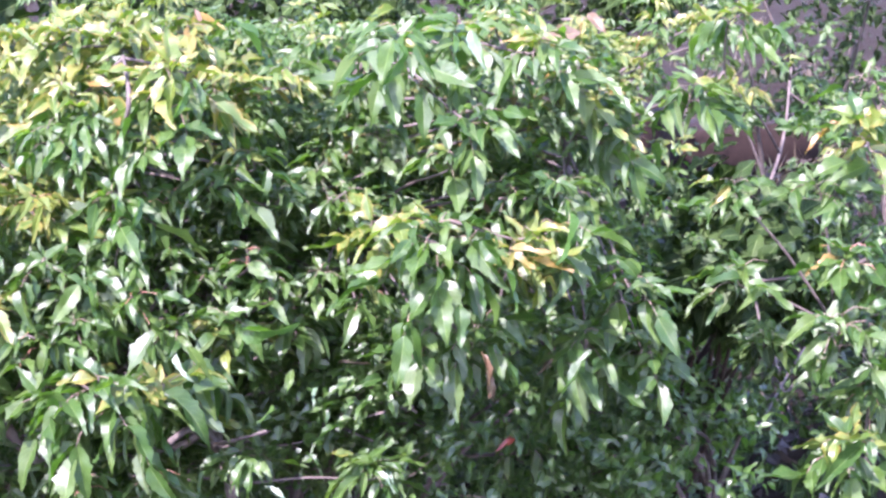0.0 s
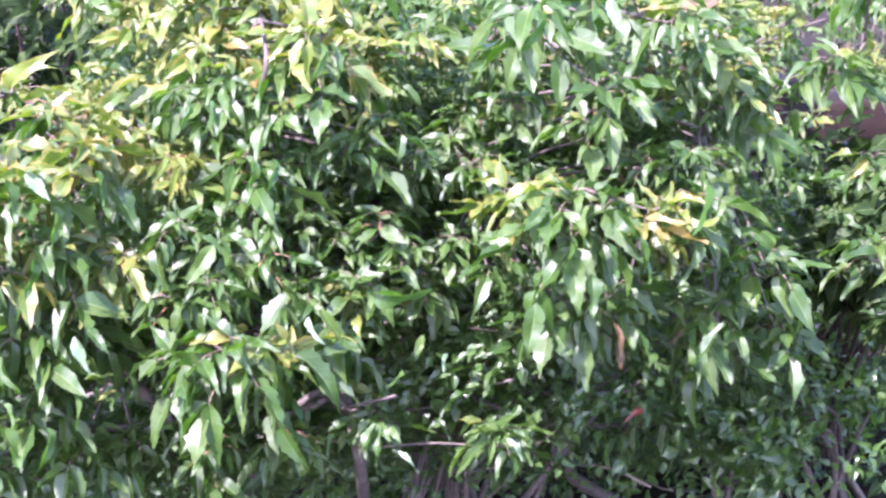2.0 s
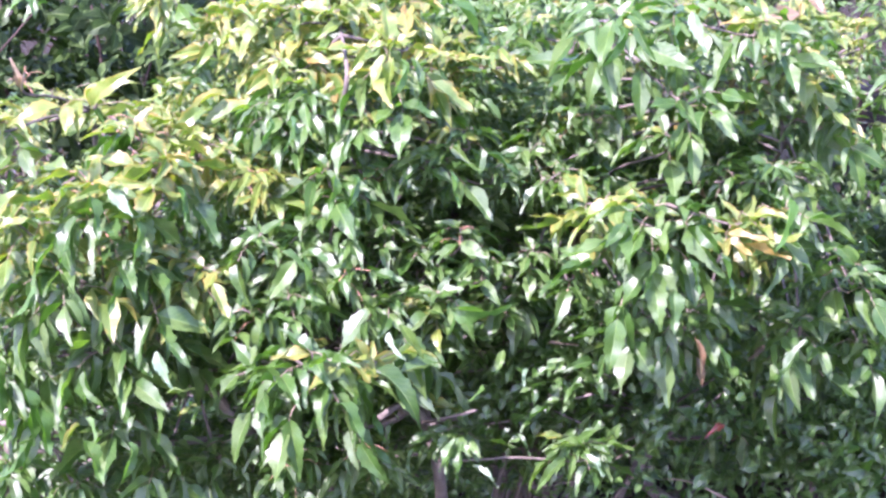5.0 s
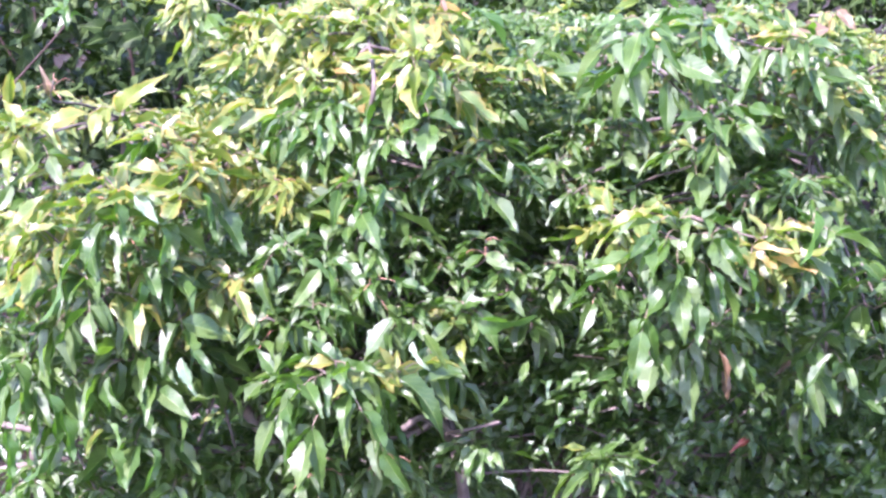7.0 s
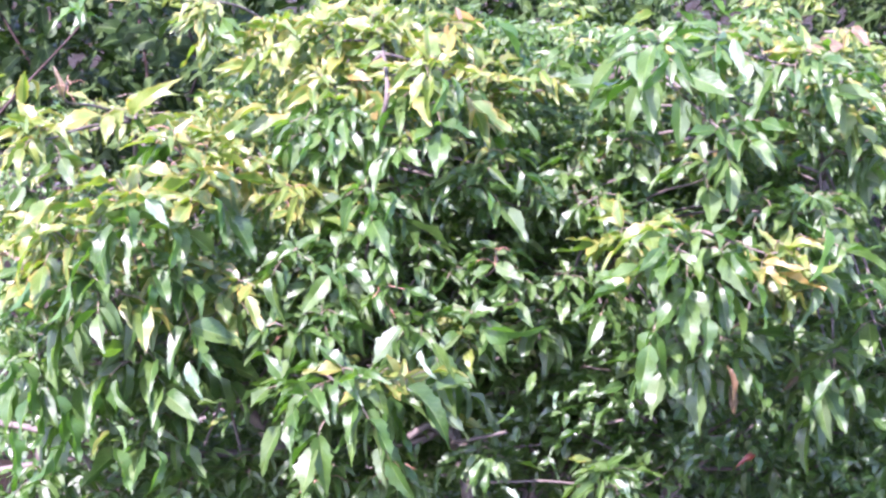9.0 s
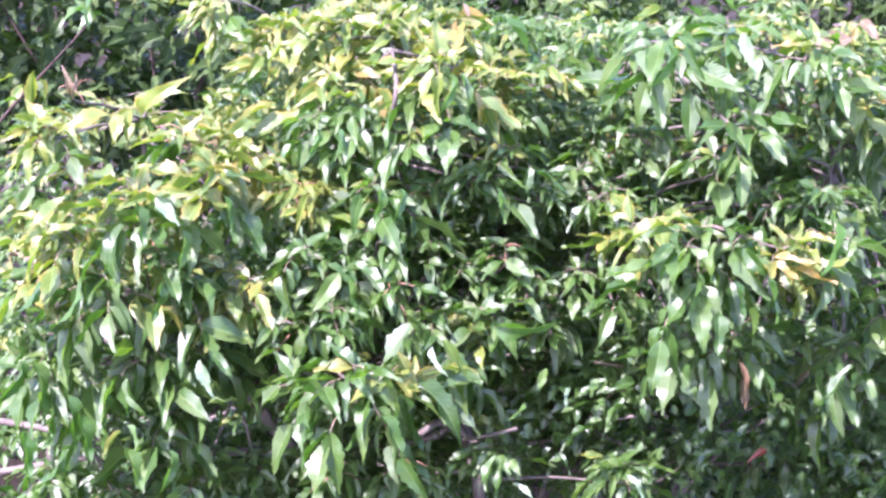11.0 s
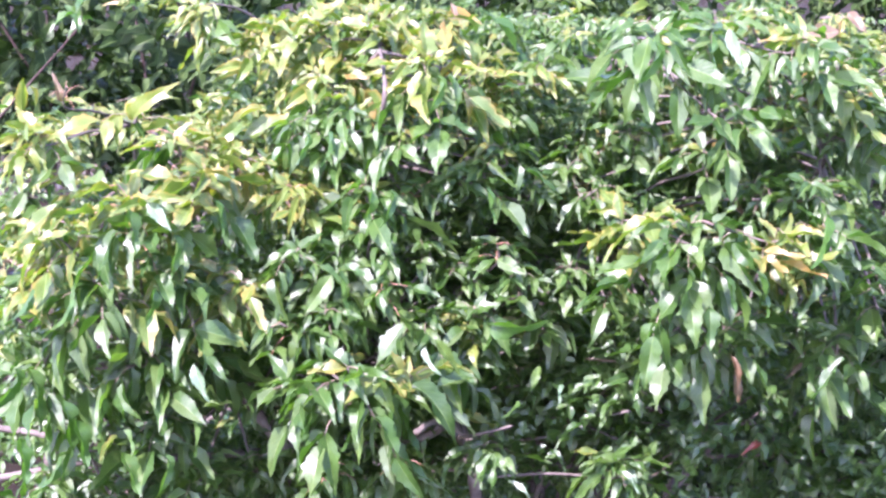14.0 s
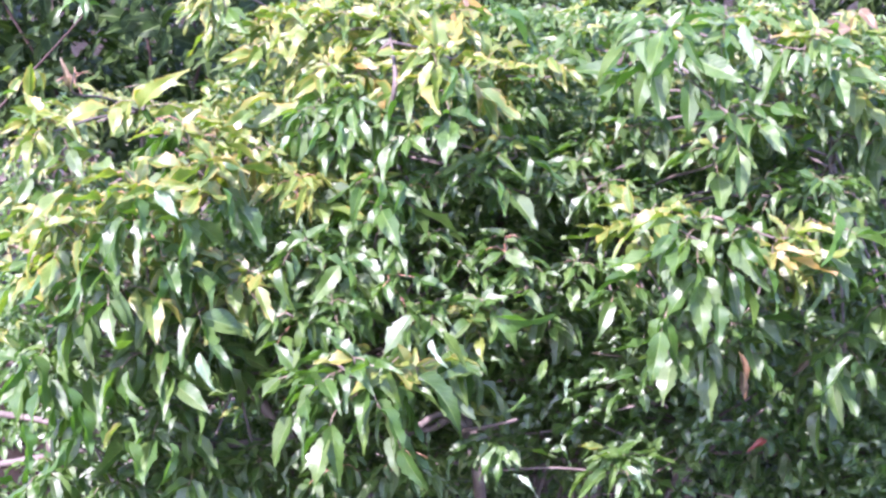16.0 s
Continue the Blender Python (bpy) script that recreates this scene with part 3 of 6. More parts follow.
shrub("low sunlit green shrub with small pale leaves", (0.23, 3.9, 0), 0.15, [
    (0.231, 3.38, 0.680, 0.16, 0.08, 0.11, 1950),
    (0.156, 3.45, 0.549, 0.13, 0.08, 0.07, 900),
    (0.385, 3.50, 0.539, 0.15, 0.08, 0.08, 1050),
    (0.554, 3.60, 0.552, 0.15, 0.10, 0.08, 900),
    (0.300, 3.70, 0.339, 0.30, 0.10, 0.05, 1050),
], "shrubs behind the young trees", 0.028, mass_deep)
shrub("dark green shrub with broad hanging leaves beside bare soil, shade put into its colour", (1.15, 4.5, 0), 0.2, [
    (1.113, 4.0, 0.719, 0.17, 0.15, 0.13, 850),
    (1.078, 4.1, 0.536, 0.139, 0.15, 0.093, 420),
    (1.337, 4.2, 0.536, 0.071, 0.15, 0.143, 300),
], "shrubs behind the young trees", 0.07, mass_shade)
shrub("low green shrub with shaded leaves at the edge of bare soil", (1.03, 4.2, 0), 0.2, [
    (0.834, 3.9, 0.333, 0.14, 0.12, 0.08, 630),
    (1.027, 4.0, 0.314, 0.13, 0.12, 0.07, 570),
    (0.917, 3.9, 0.253, 0.20, 0.12, 0.05, 630),
], "shrubs behind the young trees", 0.034, mass_deep)
shrub("dense low green shrub under the branches", (-0.7, 4.7, 0), 0.3, [
    (-0.664, 4.2, 0.22, 0.499, 0.3, 0.202, 4158),
    (-0.042, 4.2, 0.246, 0.499, 0.3, 0.202, 4680),
], "shrubs behind the young trees", 0.04, mass_deep)

# ---- young trees in front ----
young_tree("young ash-leaved maple with yellowish tips and drooping leaves", [
    (-0.604, 3.200, 1.217, 80, 0.7, 2, 1),
    (-0.480, 3.150, 1.196, 75, 0.95, 2, 1),
    (-0.661, 3.200, 1.153, 110, 1, 3, 1),
    (-0.483, 3.000, 1.070, 90, 1.3, 4, 0.57),
    (-0.629, 3.050, 1.007, 150, 1.25, 3, 0.87),
    (-0.374, 3.100, 1.092, 70, 1.15, 3, 0.52),
    (-0.428, 3.150, 1.142, 100, 1, 3, 1),
    (-0.317, 3.200, 1.093, 50, 0.9, 3, 1),
    (-0.250, 3.150, 1.056, 90, 0.9, 3, 1),
    (-0.544, 3.000, 0.942, 110, 1.2, 3, 0.42),
    (-0.421, 3.050, 0.940, 90, 1.2, 3, 0.35),
    (-0.325, 3.100, 0.910, 60, 1.1, 3, 0.52),
    (-0.659, 3.050, 0.940, 130, 1.1, 3, 0.5),
] + [
    (-0.649, 3.100, 0.789, 110, 1.05, 3, 0.05),
    (-0.478, 3.050, 0.821, 90, 1.15, 3, 0.15),
    (-0.404, 3.100, 0.798, 80, 1.1, 3, 0.2),
    (-0.598, 3.150, 0.699, 100, 1, 3, 0.05),
    (-0.478, 3.150, 0.680, 90, 1, 3, 0),
    (-0.678, 3.200, 0.566, 100, 0.9, 3, 0),
    (-0.566, 3.200, 0.546, 80, 0.9, 3, 0.1),
    (-0.423, 3.200, 0.576, 90, 0.95, 3, 0),
    (-0.323, 3.250, 0.569, 70, 0.9, 3, 0),
], [
    ("trunk", [(-0.62, 3.75, -0.02), (-0.774, 3.6, 0.373), (-0.633, 3.526, 0.661), (-0.545, 3.441, 0.91), (-0.526, 3.388, 1.123)], 0.017, 0.004),
    ("branch", [(-0.37, 3.28, 0.678), (-0.417, 3.287, 0.746), (-0.458, 3.244, 0.772), (-0.487, 3.176, 0.756)], 0.008, 0.004),
    ("branch", [(-0.633, 3.526, 0.661), (-0.735, 3.499, 0.815), (-0.754, 3.438, 1.001)], 0.007, 0.003),
    ("branch", [(-0.545, 3.441, 0.91), (-0.438, 3.501, 0.918), (-0.332, 3.474, 1.065)], 0.006, 0.003),
    ("branch", [(-0.775, 3.271, 0.625), (-0.692, 3.244, 0.619), (-0.618, 3.248, 0.587)], 0.006, 0.005),
    ("branch", [(-0.78, 3.275, 0.533), (-0.699, 3.261, 0.551), (-0.616, 3.288, 0.555)], 0.006, 0.004),
], [
    (-0.524, 3.381, 1.148, 75, 1.0, 3, 1),
    (-0.644, 3.403, 1.131, 110, 0.9, 3, 1),
    (-0.723, 3.414, 1.149, 100, 0.9, 3, 1),
    (-0.611, 3.466, 1.146, 80, 0.6, 3, 1),
    (-0.504, 3.283, 1.02, 90, 1.15, 5, 0.55),
    (-0.571, 3.419, 1.064, 120, 1, 4, 1),
    (-0.707, 3.409, 1.046, 150, 1, 4, 1),
    (-0.627, 3.338, 1.019, 140, 1, 4, 1),
    (-0.743, 3.383, 1.001, 170, 1, 4, 0.55),
    (-0.434, 3.419, 1.064, 70, 1, 4, 1),
    (-0.403, 3.388, 1.01, 40, 1, 4, 1),
    (-0.593, 3.241, 0.951, 160, 1.1, 4, 1),
    (-0.687, 3.286, 0.932, 170, 1.1, 4, 1),
] + [
    (-0.48, 3.236, 0.943, 100, 1.1, 4, 0.39),
    (-0.711, 3.249, 0.872, 180, 1.1, 4, 0.55),
    (-0.56, 3.194, 0.876, 150, 1.1, 4, 0.39),
    (-0.419, 3.26, 0.889, 60, 1.2, 4, 0.32),
    (-0.348, 3.299, 0.861, 20, 1.1, 4, 0.39),
    (-0.439, 3.189, 0.867, 90, 1, 4, 0.42),
    (-0.651, 3.268, 0.81, 180, 1, 4, 0.1),
    (-0.716, 3.297, 0.763, 170, 1, 4, 0.07),
    (-0.525, 3.242, 0.767, 120, 1, 4, 0.13),
    (-0.43, 3.247, 0.776, 70, 1.1, 4, 0.13),
    (-0.567, 3.255, 0.695, 130, 1, 4, 0.2),
    (-0.492, 3.271, 0.72, 90, 1, 4, 0.13),
    (-0.426, 3.276, 0.729, 60, 1, 4, 0.1),
] + [
    (-0.552, 3.258, 0.604, 100, 1, 4, 0),
    (-0.437, 3.264, 0.613, 60, 1, 4, 0),
    (-0.524, 3.311, 0.495, 90, 1, 4, 0),
    (-0.347, 3.43, 1.082, 40, 1, 4, 1),
    (-0.31, 3.438, 1.001, 30, 0.9, 4, 0.87),
], [
    (-0.629, 3.725, 0.818, 0.348, 0.3, 0.274, 147, 0.67, 0.25),
    (-0.616, 3.578, 0.515, 0.344, 0.2, 0.192, 145, 0.67, 0.05),
], "young trees", [
    (-0.461, 2.940, 1.198, -0.413, 2.910, 1.269, 1, 3),
    (-0.511, 2.940, 1.198, -0.585, 2.910, 1.186, 1, 3),
    (-0.579, 2.940, 1.075, -0.635, 2.910, 1.017, 0.9, 3),
    (-0.444, 2.940, 1.075, -0.403, 2.910, 1.031, 1, 0),
    (-0.474, 2.940, 1.067, -0.453, 2.910, 1.000, 1, 2),
    (-0.404, 2.940, 1.023, -0.400, 2.910, 0.959, 1.3, 1),
    (-0.343, 2.940, 1.075, -0.319, 2.910, 1.028, 1.3, 1),
    (-0.607, 2.940, 1.015, -0.671, 2.910, 0.961, 0.9, 3),
    (-0.557, 2.940, 0.998, -0.575, 2.910, 0.952, 0.9, 3),
    (-0.497, 2.940, 0.791, -0.490, 2.910, 0.726, 1.1, 0),
    (-0.388, 2.940, 0.820, -0.368, 2.910, 0.766, 1, 0),
    (-0.497, 2.940, 1.032, -0.528, 2.910, 0.961, 1, 2),
] + [
    (-0.440, 2.940, 0.945, -0.446, 2.910, 0.883, 1.1, 1),
    (-0.296, 2.940, 0.923, -0.273, 2.910, 0.865, 1, 3),
    (-0.367, 2.940, 0.831, -0.332, 2.910, 0.799, 1, 2),
    (-0.627, 2.940, 0.945, -0.641, 2.910, 0.883, 1.1, 1),
    (-0.568, 2.940, 0.928, -0.582, 2.910, 0.865, 1.1, 1),
] + [
    (-0.522, 3.278, 1.158, -0.455, 3.248, 1.234, 1.07, 3),
    (-0.505, 3.296, 1.177, -0.461, 3.266, 1.192, 0.98, 3),
    (-0.701, 3.308, 1.154, -0.693, 3.278, 1.247, 0.82, 3),
    (-0.638, 3.34, 1.175, -0.644, 3.31, 1.215, 1, 4),
    (-0.639, 3.343, 1.168, -0.589, 3.313, 1.202, 0.98, 3),
    (-0.571, 3.327, 1.142, -0.674, 3.297, 1.122, 0.9, 3),
    (-0.731, 3.341, 1.165, -0.762, 3.311, 1.175, 1.2, 0),
    (-0.512, 3.303, 1.145, -0.492, 3.273, 1.11, 1, 0),
    (-0.493, 3.263, 1.132, -0.407, 3.233, 1.149, 0.82, 3),
    (-0.623, 3.285, 1.126, -0.594, 3.255, 1.098, 1.6, 0),
    (-0.61, 3.192, 1.018, -0.691, 3.162, 0.956, 0.82, 3),
    (-0.576, 3.226, 0.975, -0.643, 3.196, 0.937, 0.9, 3),
] + [
    (-0.661, 3.195, 1.022, -0.708, 3.165, 0.984, 1.1, 2),
    (-0.694, 3.257, 1.036, -0.722, 3.227, 0.984, 1.1, 2),
    (-0.505, 3.2, 1.03, -0.512, 3.17, 0.973, 1.1, 0),
    (-0.501, 3.203, 1.034, -0.47, 3.173, 0.979, 1, 0),
    (-0.491, 3.203, 1.034, -0.45, 3.173, 0.977, 1, 0),
    (-0.453, 3.182, 1.001, -0.433, 3.152, 0.909, 1.5, 1),
    (-0.373, 3.193, 1.019, -0.384, 3.163, 0.949, 1.3, 1),
    (-0.401, 3.229, 1.077, -0.398, 3.199, 0.996, 0.7, 4),
    (-0.63, 3.154, 0.904, -0.717, 3.124, 0.853, 0.9, 2),
    (-0.604, 3.143, 0.897, -0.656, 3.113, 0.818, 0.9, 6),
    (-0.559, 3.111, 0.89, -0.599, 3.081, 0.823, 1.6, 1),
    (-0.54, 3.173, 0.89, -0.529, 3.143, 0.836, 1, 0),
] + [
    (-0.409, 3.134, 0.871, -0.442, 3.104, 0.808, 1.2, 2),
    (-0.443, 3.163, 0.885, -0.468, 3.133, 0.82, 1.1, 2),
    (-0.367, 3.169, 0.883, -0.286, 3.139, 0.811, 0.82, 6),
    (-0.493, 3.07, 0.752, -0.517, 3.04, 0.693, 1.5, 2),
    (-0.518, 3.095, 0.78, -0.561, 3.065, 0.739, 0.82, 3),
    (-0.473, 3.095, 0.78, -0.5, 3.065, 0.751, 1.1, 2),
    (-0.413, 3.071, 0.775, -0.391, 3.041, 0.735, 1.3, 2),
    (-0.416, 3.056, 0.763, -0.425, 3.026, 0.716, 0.66, 3),
    (-0.412, 3.006, 0.731, -0.367, 2.976, 0.672, 1.2, 1),
    (-0.681, 3.046, 0.791, -0.687, 3.016, 0.707, 1.6, 1),
    (-0.635, 3.05, 0.744, -0.646, 3.02, 0.66, 1.7, 1),
    (-0.606, 3.015, 0.745, -0.577, 2.985, 0.662, 1.6, 1),
] + [
    (-0.672, 2.984, 0.699, -0.651, 2.954, 0.626, 1.8, 1),
    (-0.608, 2.963, 0.669, -0.622, 2.933, 0.606, 1.8, 1),
    (-0.544, 3.02, 0.752, -0.559, 2.99, 0.688, 1.6, 1),
    (-0.441, 2.963, 0.669, -0.421, 2.933, 0.606, 1.6, 1),
    (-0.579, 3.28, 1.074, -0.675, 3.25, 1.05, 0.74, 3),
    (-0.675, 3.237, 1.089, -0.724, 3.207, 1.099, 0.74, 3),
    (-0.678, 3.269, 1.077, -0.723, 3.239, 1.067, 1, 0),
    (-0.689, 3.268, 1.141, -0.716, 3.238, 1.117, 1.2, 2),
    (-0.65, 3.257, 1.124, -0.656, 3.227, 1.077, 1.4, 2),
    (-0.646, 3.246, 1.05, -0.651, 3.216, 1.013, 0.8, 0),
    (-0.562, 3.221, 1.064, -0.581, 3.191, 1.032, 0.74, 3),
    (-0.531, 3.254, 1.063, -0.52, 3.224, 1.038, 1.23, 6),
] + [
    (-0.492, 3.252, 1.115, -0.418, 3.222, 1.117, 0.8, 0),
    (-0.417, 3.287, 1.119, -0.443, 3.257, 1.098, 0.98, 3),
    (-0.513, 3.264, 1.08, -0.451, 3.234, 1.059, 0.9, 1),
    (-0.462, 3.273, 1.062, -0.451, 3.243, 1.016, 1.8, 1),
    (-0.333, 3.298, 1.136, -0.392, 3.268, 1.096, 1.15, 3),
    (-0.411, 3.269, 1.089, -0.417, 3.239, 1.065, 0.74, 3),
    (-0.424, 3.261, 1.076, -0.441, 3.231, 1.067, 1.07, 3),
    (-0.524, 3.23, 1.025, -0.571, 3.2, 0.99, 0.98, 3),
    (-0.488, 3.238, 1.026, -0.452, 3.208, 0.988, 1.2, 0),
    (-0.602, 3.227, 1.02, -0.603, 3.197, 0.99, 1, 0),
    (-0.628, 3.228, 1.011, -0.651, 3.198, 0.99, 0.9, 3),
    (-0.721, 3.18, 0.934, -0.658, 3.15, 0.931, 0.6, 4),
] + [
    (-0.563, 3.148, 0.947, -0.574, 3.118, 0.884, 0.66, 3),
    (-0.55, 3.175, 0.937, -0.565, 3.145, 0.904, 0.74, 6),
    (-0.461, 3.171, 0.984, -0.5, 3.141, 0.909, 0.5, 0),
    (-0.531, 3.184, 1.005, -0.496, 3.154, 0.944, 0.66, 6),
    (-0.577, 3.145, 0.943, -0.599, 3.115, 0.92, 1.2, 0),
    (-0.536, 3.173, 0.932, -0.49, 3.143, 0.914, 0.82, 3),
    (-0.485, 3.135, 0.927, -0.457, 3.105, 0.904, 0.9, 3),
    (-0.438, 3.154, 0.904, -0.468, 3.124, 0.839, 0.74, 2),
    (-0.42, 3.119, 0.902, -0.424, 3.089, 0.884, 1, 0),
    (-0.431, 3.131, 0.867, -0.451, 3.101, 0.835, 1.6, 2),
    (-0.395, 3.096, 0.866, -0.433, 3.066, 0.826, 0.41, 3),
    (-0.393, 3.124, 0.91, -0.377, 3.094, 0.855, 0.8, 0),
] + [
    (-0.382, 3.139, 0.879, -0.361, 3.109, 0.829, 0.66, 2),
    (-0.547, 3.119, 0.902, -0.529, 3.089, 0.857, 1, 1),
    (-0.379, 3.157, 0.908, -0.329, 3.127, 0.871, 1.2, 1),
    (-0.403, 3.135, 0.927, -0.331, 3.105, 0.922, 1.5, 1),
    (-0.482, 3.104, 0.878, -0.488, 3.074, 0.819, 1.4, 1),
    (-0.657, 3.067, 0.823, -0.643, 3.037, 0.792, 1.2, 1),
    (-0.688, 3.082, 0.802, -0.692, 3.052, 0.78, 1, 1),
    (-0.622, 3.092, 0.807, -0.609, 3.062, 0.757, 1.2, 2),
    (-0.603, 3.067, 0.823, -0.567, 3.037, 0.792, 0.82, 3),
    (-0.589, 3.079, 0.787, -0.548, 3.049, 0.77, 0.74, 2),
    (-0.472, 3.054, 0.803, -0.552, 3.024, 0.795, 0.6, 0),
    (-0.48, 3.074, 0.779, -0.512, 3.044, 0.753, 0.9, 2),
] + [
    (-0.459, 3.087, 0.799, -0.465, 3.057, 0.749, 0.9, 2),
    (-0.448, 3.031, 0.768, -0.435, 3.001, 0.706, 1, 2),
    (-0.435, 3.019, 0.697, -0.454, 2.989, 0.668, 0.7, 0),
    (-0.509, 2.986, 0.703, -0.474, 2.956, 0.674, 0.8, 1),
    (-0.518, 2.981, 0.695, -0.557, 2.951, 0.671, 0.57, 3),
    (-0.663, 3.046, 0.791, -0.626, 3.016, 0.696, 2, 1),
    (-0.586, 2.999, 0.722, -0.557, 2.969, 0.647, 2, 1),
    (-0.512, 2.968, 0.676, -0.474, 2.938, 0.611, 2, 1),
    (-0.342, 3.043, 0.701, -0.376, 3.013, 0.693, 0.66, 3),
    (-0.334, 3.045, 0.694, -0.359, 3.015, 0.683, 0.8, 0),
    (-0.386, 3.013, 0.731, -0.335, 2.983, 0.738, 0.8, 0),
    (-0.632, 3.003, 0.686, -0.632, 2.973, 0.659, 0.8, 1),
] + [
    (-0.6, 3.025, 0.663, -0.619, 2.995, 0.657, 0.7, 1),
])

